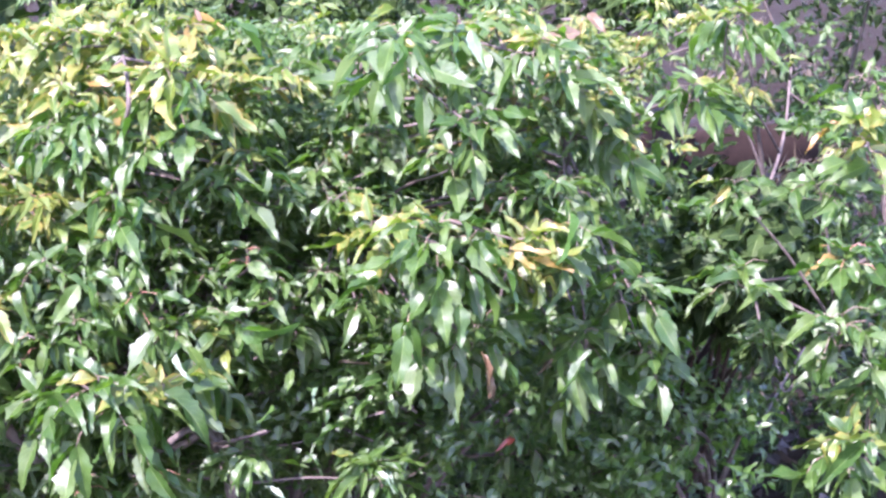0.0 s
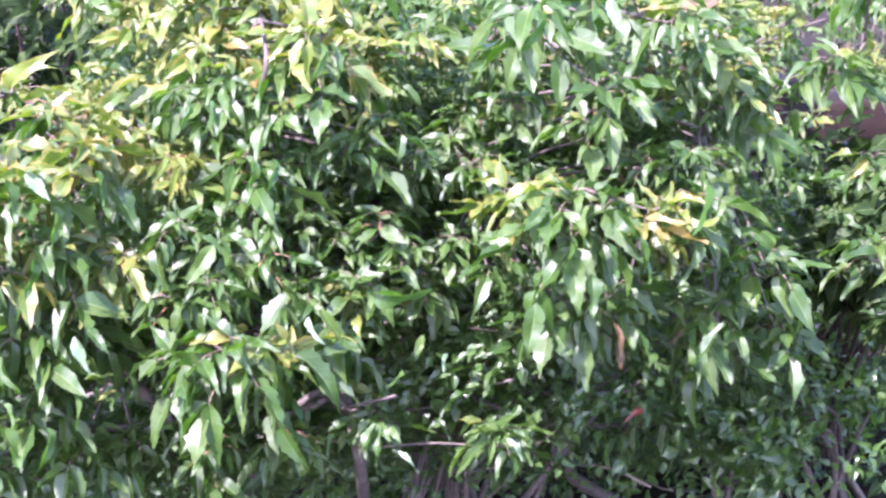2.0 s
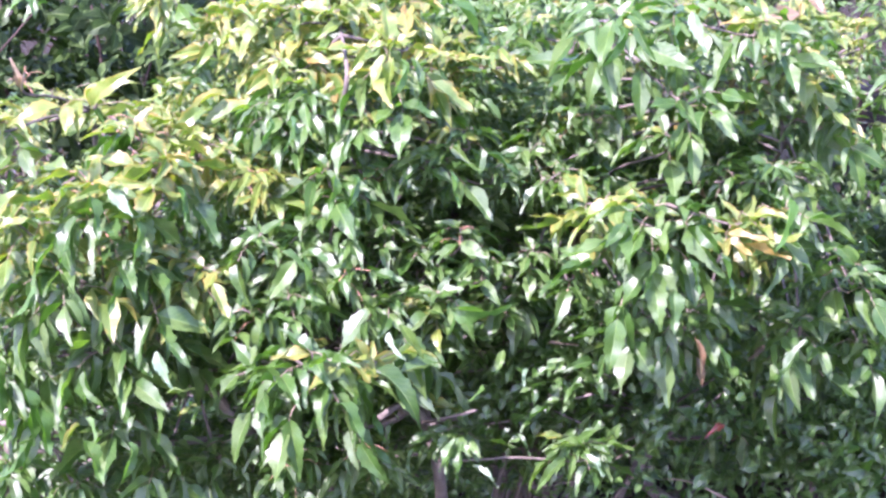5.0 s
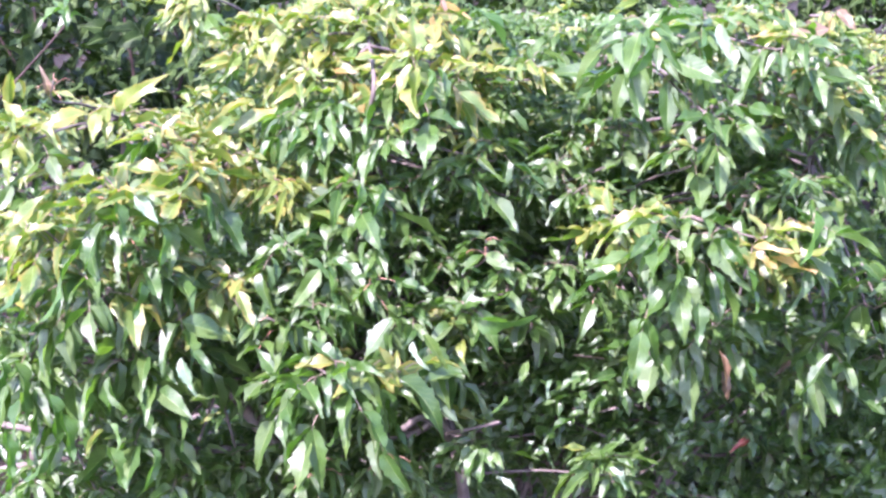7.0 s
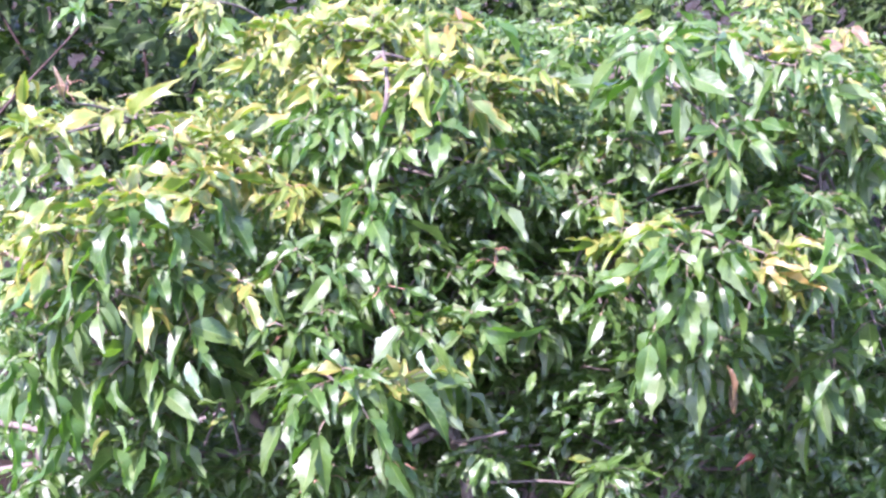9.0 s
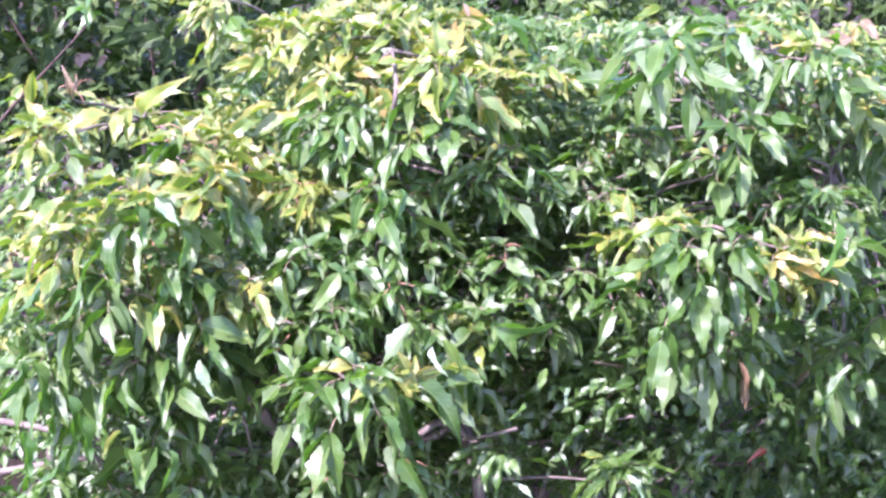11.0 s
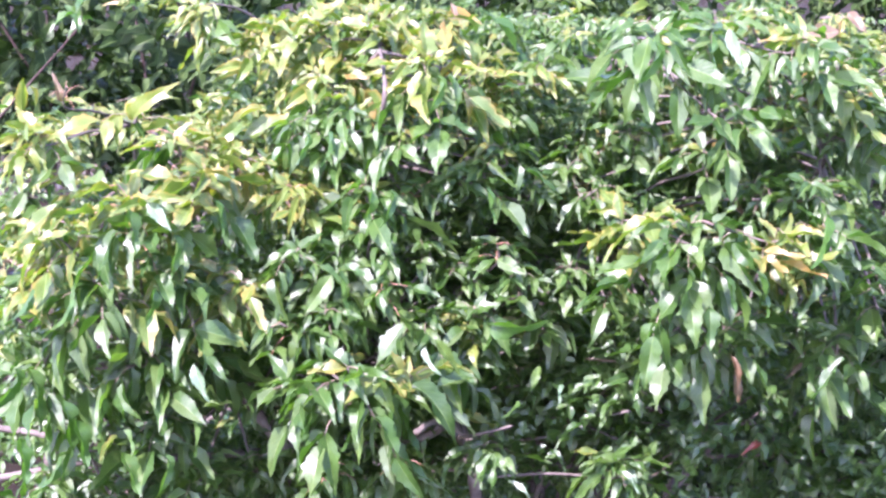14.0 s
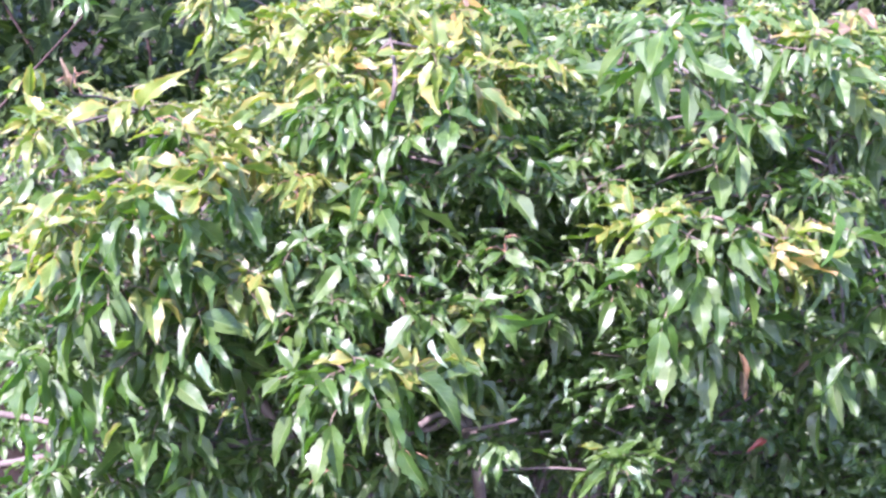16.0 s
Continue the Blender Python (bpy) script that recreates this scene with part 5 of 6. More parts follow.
    (0.060, 3.060, 0.633, 0.025, 3.030, 0.607, 1, 0),
    (0.066, 3.060, 0.622, 0.039, 3.030, 0.580, 1.1, 0),
    (0.068, 3.060, 0.627, 0.091, 3.030, 0.604, 1.1, 0),
    (-0.033, 3.060, 0.655, -0.055, 3.030, 0.625, 0.8, 0),
    (0.002, 3.060, 0.609, -0.024, 3.030, 0.587, 0.8, 0),
    (0.266, 3.060, 0.609, 0.273, 3.030, 0.654, 0.9, 0),
    (0.243, 3.060, 0.584, 0.182, 3.030, 0.557, 1.1, 0),
    (0.237, 3.060, 0.622, 0.195, 3.030, 0.639, 0.9, 3),
    (0.249, 3.060, 0.614, 0.205, 3.030, 0.609, 0.8, 0),
    (0.283, 3.060, 0.602, 0.313, 3.030, 0.609, 0.9, 0),
    (0.272, 3.060, 0.591, 0.306, 3.030, 0.575, 1, 0),
    (0.256, 3.060, 0.591, 0.244, 3.030, 0.554, 0.9, 2),
    (0.270, 3.060, 0.708, 0.224, 3.030, 0.702, 1.1, 0),
    (0.286, 3.060, 0.747, 0.238, 3.030, 0.749, 1.1, 2),
    (0.215, 3.060, 0.670, 0.160, 3.030, 0.673, 0.9, 0),
    (-0.041, 3.060, 0.730, 0.053, 3.030, 0.682, 1.1, 2),
    (-0.061, 3.060, 0.748, -0.015, 3.030, 0.761, 1.1, 3),
    (-0.086, 3.060, 0.730, -0.059, 3.030, 0.625, 1, 1),
    (0.110, 3.060, 0.714, 0.092, 3.030, 0.681, 0.9, 1),
    (0.146, 3.060, 0.770, 0.131, 3.030, 0.732, 0.9, 0),
    (0.186, 3.060, 0.737, 0.167, 3.030, 0.723, 0.9, 0),
    (0.307, 3.060, 0.756, 0.287, 3.030, 0.723, 0.9, 2),
    (0.093, 3.060, 0.577, 0.137, 3.030, 0.564, 0.8, 0),
    (0.161, 3.060, 0.629, 0.191, 3.030, 0.615, 0.8, 2),
    (-0.017, 2.940, 0.850, 0.019, 2.910, 0.802, 1.1, 0),
    (-0.172, 2.940, 0.954, -0.218, 2.910, 0.896, 1.1, 2),
    (-0.159, 2.940, 0.963, -0.157, 2.910, 0.896, 1.3, 1),
    (-0.151, 2.940, 0.970, -0.116, 2.910, 0.950, 1.2, 0),
    (-0.205, 2.940, 0.759, -0.221, 2.910, 0.697, 1.2, 1),
] + [
    (-0.066, 2.940, 0.875, -0.117, 2.910, 0.812, 1, 2),
    (-0.032, 2.940, 0.839, -0.025, 2.910, 0.794, 1, 0),
    (0.058, 2.940, 0.875, 0.147, 2.910, 0.847, 1.2, 1),
    (0.063, 2.940, 0.664, 0.032, 2.910, 0.624, 1, 0),
    (0.073, 2.940, 0.659, 0.058, 2.910, 0.606, 1, 0),
    (0.085, 2.940, 0.659, 0.101, 2.910, 0.642, 1, 0),
] + [
    (-0.239, 3.203, 0.705, -0.295, 3.173, 0.658, 1.2, 0),
    (-0.222, 3.182, 0.706, -0.226, 3.152, 0.664, 1.3, 0),
    (-0.194, 3.211, 0.707, -0.224, 3.181, 0.65, 0.98, 6),
    (-0.161, 3.199, 0.711, -0.195, 3.169, 0.653, 1.2, 0),
    (-0.126, 3.216, 0.714, -0.088, 3.186, 0.625, 1.2, 0),
    (-0.105, 3.194, 0.702, -0.058, 3.164, 0.602, 1.2, 1),
    (-0.14, 3.195, 0.692, -0.159, 3.165, 0.612, 1.2, 1),
    (-0.115, 3.165, 0.701, -0.133, 3.135, 0.647, 1.1, 1),
    (-0.065, 3.195, 0.692, -0.011, 3.165, 0.711, 1.4, 2),
    (-0.042, 3.217, 0.683, 0.073, 3.187, 0.618, 0.74, 6),
    (-0.089, 3.229, 0.746, -0.034, 3.199, 0.75, 1.07, 2),
    (-0.107, 3.196, 0.75, -0.087, 3.166, 0.726, 1.3, 0),
] + [
    (-0.135, 3.196, 0.75, -0.189, 3.166, 0.766, 0.9, 3),
    (-0.027, 3.247, 0.776, -0.041, 3.217, 0.713, 1, 0),
    (-0.009, 3.247, 0.776, 0.03, 3.217, 0.713, 0.9, 0),
    (-0.201, 3.258, 0.849, -0.232, 3.228, 0.795, 1.2, 2),
    (-0.176, 3.31, 0.89, -0.135, 3.28, 0.863, 1.3, 0),
    (-0.161, 3.263, 0.801, -0.115, 3.233, 0.797, 1.3, 0),
    (-0.165, 3.264, 0.859, -0.13, 3.234, 0.835, 1.1, 0),
    (0.006, 3.233, 0.809, -0.038, 3.203, 0.795, 0.82, 3),
    (0.061, 3.135, 0.599, 0.017, 3.105, 0.578, 1.1, 0),
    (0.061, 3.102, 0.605, 0.036, 3.072, 0.565, 1, 0),
    (0.064, 3.159, 0.591, 0.095, 3.129, 0.57, 1.2, 0),
    (0.139, 3.276, 0.822, 0.172, 3.246, 0.784, 1.1, 0),
] + [
    (-0.228, 3.327, 0.919, -0.285, 3.297, 0.917, 0.6, 0),
    (-0.232, 3.319, 0.906, -0.261, 3.289, 0.891, 1.2, 0),
    (-0.223, 3.314, 0.897, -0.256, 3.284, 0.867, 0.82, 3),
    (-0.214, 3.334, 0.885, -0.253, 3.304, 0.848, 0.5, 0),
    (-0.193, 3.298, 0.871, -0.227, 3.268, 0.859, 0.9, 0),
    (-0.185, 3.294, 0.864, -0.198, 3.264, 0.838, 0.8, 2),
    (-0.179, 3.316, 0.877, -0.185, 3.286, 0.833, 0.6, 0),
    (-0.19, 3.289, 0.844, -0.203, 3.259, 0.79, 2, 1),
    (-0.281, 3.297, 0.857, -0.294, 3.267, 0.823, 0.9, 0),
    (-0.27, 3.258, 0.804, -0.248, 3.228, 0.789, 1.4, 0),
    (-0.201, 3.244, 0.793, -0.22, 3.214, 0.778, 0.6, 0),
    (-0.16, 3.287, 0.795, -0.165, 3.257, 0.771, 0.33, 2),
] + [
    (-0.088, 3.284, 0.791, -0.146, 3.254, 0.772, 0.57, 2),
    (-0.107, 3.277, 0.79, -0.113, 3.247, 0.754, 1.2, 2),
    (-0.08, 3.276, 0.822, -0.026, 3.246, 0.799, 1.2, 1),
    (0.008, 3.267, 0.82, -0.021, 3.237, 0.786, 0.66, 3),
    (0.02, 3.263, 0.801, 0.023, 3.233, 0.758, 0.9, 0),
    (-0.015, 3.267, 0.854, 0.016, 3.237, 0.839, 0.9, 0),
    (-0.09, 3.284, 0.847, -0.06, 3.254, 0.84, 1.2, 0),
    (-0.033, 3.31, 0.89, -0.003, 3.28, 0.873, 1.2, 0),
    (0.122, 3.481, 0.881, 0.153, 3.451, 0.881, 0.9, 0),
    (0.231, 3.512, 0.89, 0.122, 3.482, 0.832, 1.4, 1),
    (0.226, 3.514, 0.817, 0.208, 3.484, 0.806, 1.1, 0),
    (0.238, 3.469, 0.822, 0.246, 3.439, 0.781, 0.8, 0),
] + [
    (0.296, 3.489, 0.848, 0.267, 3.459, 0.832, 1, 0),
    (0.188, 3.48, 0.84, 0.191, 3.45, 0.819, 1, 0),
    (0.046, 3.401, 0.794, 0.061, 3.371, 0.777, 1, 0),
    (0.083, 3.31, 0.784, 0.166, 3.28, 0.74, 0.9, 6),
    (0.339, 3.38, 0.863, 0.317, 3.35, 0.837, 1, 0),
    (0.317, 3.338, 0.792, 0.326, 3.308, 0.748, 0.8, 0),
    (0.227, 3.561, 0.686, 0.202, 3.531, 0.673, 1, 0),
    (0.246, 3.534, 0.698, 0.226, 3.504, 0.686, 1, 0),
    (0.282, 3.559, 0.707, 0.302, 3.529, 0.7, 1, 0),
    (0.209, 3.526, 0.684, 0.18, 3.496, 0.675, 1, 0),
    (0.266, 3.52, 0.662, 0.231, 3.49, 0.658, 1, 0),
    (0.168, 3.497, 0.671, 0.196, 3.467, 0.664, 1, 0),
] + [
    (0.082, 3.327, 0.705, 0.099, 3.297, 0.671, 1.2, 0),
    (0.04, 3.245, 0.724, 0.039, 3.215, 0.685, 0.9, 0),
    (0.297, 3.506, 0.575, 0.267, 3.476, 0.556, 1.2, 0),
    (0.234, 3.477, 0.538, 0.184, 3.447, 0.536, 0.8, 0),
    (0.255, 3.501, 0.566, 0.216, 3.471, 0.563, 0.8, 0),
    (0.324, 3.495, 0.618, 0.281, 3.465, 0.617, 1.2, 0),
])

young_tree("young ash-leaved maple arching over with pale glossy leaves", [
    (0.378, 3.000, 1.008, 90, 1.3, 5, 0.25),
    (0.284, 3.100, 0.996, 160, 1.1, 3, 0.75),
    (0.535, 3.050, 0.970, 10, 1.15, 3, 0.9),
    (0.602, 3.100, 0.978, 40, 1.2, 3, 0),
    (0.379, 3.150, 0.803, 100, 1.05, 3, 0.1),
    (0.445, 3.100, 0.816, 80, 1.05, 3, 0.15),
    (0.647, 3.200, 0.771, 90, 1, 3, 0.05),
    (0.661, 3.900, 0.368, 90, 1.05, 3, 0.05),
    (0.346, 3.200, 1.284, 85, 1.15, 4, 0.35),
    (0.447, 3.250, 1.288, 80, 1.05, 3, 0.15),
    (0.438, 3.300, 1.208, 60, 0.65, 2, 1),
    (0.478, 3.150, 1.160, 30, 1, 3, 0.2),
    (0.581, 3.200, 1.271, 60, 0.95, 3, 0.35),
] + [
    (0.207, 3.220, 0.897, 90, 0.7875, 2, 0.05),
    (0.278, 3.170, 0.880, 60, 0.84, 2, 0),
    (0.327, 3.270, 0.797, 120, 0.7875, 2, 0),
    (0.261, 3.220, 1.029, 40, 0.84, 2, 0.1),
    (0.503, 3.170, 1.038, 140, 0.8925, 2, 0.1),
    (0.585, 3.170, 1.038, 100, 0.84, 2, 0.05),
    (0.420, 3.170, 1.094, 90, 0.84, 2, 0.1),
    (0.518, 3.220, 0.810, 60, 0.84, 2, 0.05),
    (0.584, 3.270, 0.797, 120, 0.7875, 2, 0),
], [
    ("trunk", [(0.7, 4.3, -0.02), (0.506, 4.191, 0.145), (0.487, 4.174, 0.357), (0.527, 3.968, 0.636), (0.487, 3.701, 0.878)], 0.017, 0.004),
    ("branch", [(0.487, 3.701, 0.878), (0.396, 3.651, 0.888), (0.281, 3.525, 0.901), (0.201, 3.551, 0.908), (0.104, 3.579, 0.918)], 0.004, 0.008),
    ("branch", [(0.487, 3.701, 0.878), (0.573, 3.625, 0.84), (0.666, 3.615, 0.821)], 0.005, 0.003),
    ("branch", [(0.527, 3.968, 0.636), (0.752, 4.052, 0.579), (0.894, 4.118, 0.599)], 0.006, 0.003),
    ("branch", [(0.487, 4.174, 0.357), (0.396, 3.993, 0.338), (0.335, 3.822, 0.346)], 0.005, 0.003),
    ("branch", [(0.496, 4.127, 0.257), (0.623, 4.077, 0.273), (0.762, 4.047, 0.283)], 0.005, 0.003),
    ("branch", [(0.104, 3.579, 0.918), (0.078, 3.556, 0.876), (-0.004, 3.553, 0.871), (-0.097, 3.561, 0.885)], 0.009, 0.006),
    ("branch", [(0.201, 3.551, 0.908), (0.236, 3.61, 0.975), (0.275, 3.564, 1.128), (0.315, 3.517, 1.2), (0.349, 3.516, 1.235)], 0.006, 0.005),
    ("branch", [(-0.004, 3.553, 0.871), (-0.051, 3.582, 0.923), (-0.067, 3.638, 0.965)], 0.006, 0.003),
], [
    (0.629, 3.522, 0.815, 30, 0.85, 4, 0.8),
    (0.564, 3.535, 0.838, 60, 0.85, 4, 0.75),
    (0.718, 3.615, 0.821, 20, 0.8, 4, 0.15),
    (0.661, 3.601, 0.898, 60, 0.8, 4, 0.2),
    (0.525, 3.498, 0.773, 70, 0.8, 4, 0.1),
    (0.59, 3.518, 0.748, 60, 0.8, 4, 0.1),
    (0.467, 3.535, 0.838, 90, 0.85, 4, 0.15),
    (0.272, 3.477, 0.573, 60, 0.62, 3, 0.0),
    (0.335, 3.5, 0.615, 100, 0.62, 3, 0.0),
    (0.18, 3.482, 0.583, 120, 0.62, 3, 0.0),
    (0.291, 3.377, 0.505, 90, 0.9, 4, 0.07),
    (0.226, 3.543, 0.483, 80, 0.6, 3, 0.0),
    (0.434, 3.519, 0.441, 80, 0.6, 3, 0.0),
] + [
    (0.118, 3.425, 0.484, 110, 0.62, 3, 0.0),
    (0.457, 3.594, 0.884, 90, 1.25, 5, 0.73),
    (0.39, 3.596, 0.888, 140, 1.2, 4, 0.73),
    (0.307, 3.596, 0.888, 170, 1.2, 4, 1),
    (0.524, 3.581, 0.86, 60, 1.2, 4, 0.16),
    (0.595, 3.565, 0.832, 10, 1.2, 4, 1),
    (0.637, 3.636, 0.859, 30, 1, 4, 0.99),
    (0.352, 3.615, 0.821, 170, 1.1, 4, 0.2),
    (0.428, 3.549, 0.803, 110, 1.2, 4, 0.03),
    (0.51, 3.544, 0.794, 70, 1.2, 4, 0.03),
    (0.571, 3.534, 0.775, 30, 1.2, 4, 0.09),
    (0.292, 3.649, 0.78, 180, 1, 4, 0.23),
    (0.416, 3.602, 0.694, 100, 1.1, 4, 0.16),
] + [
    (0.5, 3.597, 0.685, 80, 1.1, 4, 0.23),
    (0.559, 3.637, 0.653, 50, 1, 4, 0.09),
    (0.348, 3.658, 0.691, 150, 1, 4, 0.03),
    (0.485, 3.716, 0.586, 90, 0.9, 4, 0.29),
    (0.72, 3.768, 0.686, 0, 1, 4, 0.09),
    (0.721, 3.636, 0.859, 20, 1.4, 3, 0.03),
    (0.24, 3.851, 0.848, 170, 1, 4, 0.03),
    (0.343, 3.783, 0.928, 150, 0.9, 4, 0.86),
    (0.452, 3.777, 0.918, 90, 1, 4, 0.86),
    (0.353, 4.027, 0.29, 90, 1.2, 5, 0.26),
    (0.664, 4.038, 0.311, 80, 1, 4, 0.09),
    (0.759, 4.032, 0.301, 40, 1, 4, 0.09),
    (0.84, 4.126, 0.497, 30, 1.2, 4, 0.12),
] + [
    (0.895, 4.068, 0.611, 30, 1.2, 4, 0.03),
], [
    (0.518, 3.997, 0.653, 0.305, 0.25, 0.203, 127, 0.67, 0.1),
    (0.308, 3.816, 0.582, 0.302, 0.2, 0.205, 168, 0.48, 0.05),
    (0.828, 4.078, 0.56, 0.242, 0.2, 0.254, 112, 0.57, 0.05),
], "young trees", [
    (0.432, 2.940, 0.814, 0.456, 2.910, 0.746, 0.55, 4),
    (0.574, 2.940, 1.027, 0.578, 2.910, 0.934, 1.6, 1),
    (0.605, 2.940, 0.805, 0.545, 2.910, 0.745, 0.6, 0),
    (0.316, 2.940, 1.025, 0.222, 2.910, 1.017, 1, 3),
    (0.504, 2.940, 0.960, 0.570, 2.910, 0.930, 0.7, 6),
    (0.482, 2.940, 0.975, 0.548, 2.910, 0.962, 0.7, 3),
    (0.393, 2.940, 0.997, 0.378, 2.910, 0.934, 1, 0),
    (0.350, 2.940, 0.988, 0.314, 2.910, 0.934, 1, 0),
    (0.435, 2.940, 0.988, 0.470, 2.910, 0.943, 1, 0),
    (0.368, 2.940, 0.953, 0.362, 2.910, 0.882, 1.2, 1),
    (0.420, 2.940, 0.945, 0.443, 2.910, 0.886, 1.2, 1),
    (0.471, 2.940, 0.945, 0.498, 2.910, 0.882, 1.2, 1),
] + [
    (0.329, 2.940, 0.997, 0.289, 2.910, 0.960, 1, 2),
    (0.400, 2.940, 0.892, 0.402, 2.910, 0.825, 1, 2),
    (0.311, 2.940, 1.303, 0.281, 2.910, 1.230, 1, 2),
    (0.322, 2.940, 1.294, 0.321, 2.910, 1.219, 1.2, 1),
    (0.347, 2.940, 1.293, 0.359, 2.910, 1.242, 1, 0),
    (0.402, 2.940, 1.311, 0.394, 2.910, 1.255, 1.2, 1),
    (0.427, 2.940, 1.311, 0.441, 2.910, 1.255, 1, 0),
] + [
    (0.436, 3.444, 0.83, 0.44, 3.414, 0.753, 1.7, 1),
    (0.5, 3.458, 0.806, 0.507, 3.428, 0.755, 1.2, 2),
    (0.53, 3.404, 0.807, 0.591, 3.374, 0.751, 1, 1),
    (0.558, 3.429, 0.839, 0.582, 3.399, 0.765, 1, 0),
    (0.562, 3.43, 0.851, 0.665, 3.4, 0.816, 0.74, 3),
    (0.597, 3.455, 0.848, 0.663, 3.425, 0.842, 0.74, 3),
    (0.499, 3.382, 0.7, 0.515, 3.352, 0.608, 0.8, 4),
    (0.695, 3.338, 0.697, 0.613, 3.308, 0.621, 0.6, 2),
    (0.7, 3.341, 0.701, 0.649, 3.311, 0.613, 0.8, 2),
    (0.691, 3.341, 0.701, 0.674, 3.311, 0.618, 1, 1),
    (0.705, 3.338, 0.697, 0.716, 3.308, 0.629, 0.9, 2),
    (0.53, 3.261, 0.569, 0.505, 3.231, 0.563, 1.1, 5),
] + [
    (0.289, 3.25, 0.552, 0.287, 3.22, 0.598, 1.3, 0),
    (0.287, 3.28, 0.542, 0.234, 3.25, 0.565, 1.1, 0),
    (0.269, 3.266, 0.531, 0.207, 3.236, 0.507, 1.1, 0),
    (0.294, 3.247, 0.548, 0.334, 3.217, 0.525, 1.2, 2),
    (0.356, 3.466, 0.915, 0.252, 3.436, 0.904, 0.74, 3),
    (0.354, 3.462, 0.908, 0.298, 3.432, 0.839, 0.74, 6),
    (0.418, 3.481, 0.894, 0.448, 3.451, 0.855, 1.2, 0),
    (0.484, 3.505, 0.888, 0.469, 3.475, 0.837, 1.1, 0),
    (0.518, 3.476, 0.884, 0.548, 3.446, 0.836, 1.1, 0),
    (0.447, 3.5, 0.893, 0.44, 3.47, 0.942, 0.9, 5),
    (0.611, 3.464, 0.91, 0.555, 3.434, 0.879, 0.98, 3),
    (0.662, 3.499, 0.913, 0.706, 3.469, 0.801, 1.5, 1),
] + [
    (0.696, 3.491, 0.9, 0.664, 3.461, 0.819, 1.4, 1),
    (0.602, 3.336, 0.692, 0.62, 3.306, 0.716, 1.8, 4),
    (0.617, 3.363, 0.679, 0.593, 3.333, 0.662, 1.6, 4),
    (0.389, 3.367, 0.745, 0.38, 3.337, 0.672, 0.82, 3),
    (0.458, 3.367, 0.745, 0.468, 3.337, 0.684, 1, 2),
    (0.21, 3.55, 0.957, 0.266, 3.52, 0.948, 1, 2),
    (0.168, 3.52, 0.951, 0.204, 3.49, 0.96, 0.6, 0),
    (0.267, 3.528, 0.93, 0.218, 3.498, 0.917, 1, 2),
    (0.275, 3.525, 0.972, 0.32, 3.495, 0.96, 0.66, 3),
    (0.356, 3.562, 0.991, 0.337, 3.532, 0.931, 0.74, 3),
    (0.219, 3.519, 0.901, 0.265, 3.489, 0.898, 1, 0),
    (0.369, 3.491, 0.912, 0.419, 3.461, 0.863, 1.1, 0),
] + [
    (0.451, 3.488, 0.918, 0.431, 3.458, 0.864, 1.3, 0),
    (0.469, 3.486, 0.903, 0.518, 3.456, 0.884, 1, 0),
    (0.508, 3.511, 0.887, 0.552, 3.481, 0.859, 1.1, 0),
    (0.483, 3.454, 0.858, 0.463, 3.424, 0.815, 1, 0),
    (0.516, 3.485, 0.841, 0.544, 3.455, 0.797, 1.2, 0),
    (0.572, 3.424, 0.842, 0.647, 3.394, 0.869, 0.74, 3),
    (0.617, 3.455, 0.848, 0.675, 3.425, 0.799, 0.66, 3),
    (0.657, 3.46, 0.904, 0.611, 3.43, 0.875, 1.6, 0),
    (0.668, 3.52, 0.916, 0.58, 3.49, 0.914, 1, 0),
    (0.499, 3.466, 0.809, 0.499, 3.436, 0.771, 1.1, 2),
    (0.482, 3.438, 0.759, 0.49, 3.408, 0.722, 0.82, 2),
    (0.538, 3.451, 0.782, 0.551, 3.421, 0.739, 1.6, 1),
] + [
    (0.721, 3.45, 0.78, 0.653, 3.42, 0.783, 0.41, 2),
    (0.741, 3.491, 0.912, 0.757, 3.461, 0.893, 1.2, 0),
    (0.767, 3.494, 0.917, 0.778, 3.464, 0.883, 1.1, 0),
    (0.69, 3.408, 0.72, 0.658, 3.378, 0.709, 1, 0),
    (0.39, 3.458, 0.806, 0.36, 3.428, 0.783, 1.2, 0),
    (0.413, 3.453, 0.786, 0.405, 3.423, 0.759, 1.4, 0),
    (0.398, 3.405, 0.762, 0.401, 3.375, 0.72, 1.4, 0),
    (0.384, 3.399, 0.764, 0.365, 3.369, 0.732, 1, 0),
    (0.289, 3.245, 0.543, 0.248, 3.215, 0.57, 1.1, 0),
    (0.301, 3.264, 0.529, 0.323, 3.234, 0.51, 1.3, 0),
    (0.252, 3.309, 0.542, 0.209, 3.279, 0.549, 1, 0),
    (0.317, 3.47, 0.875, 0.276, 3.44, 0.821, 0.6, 4),
])

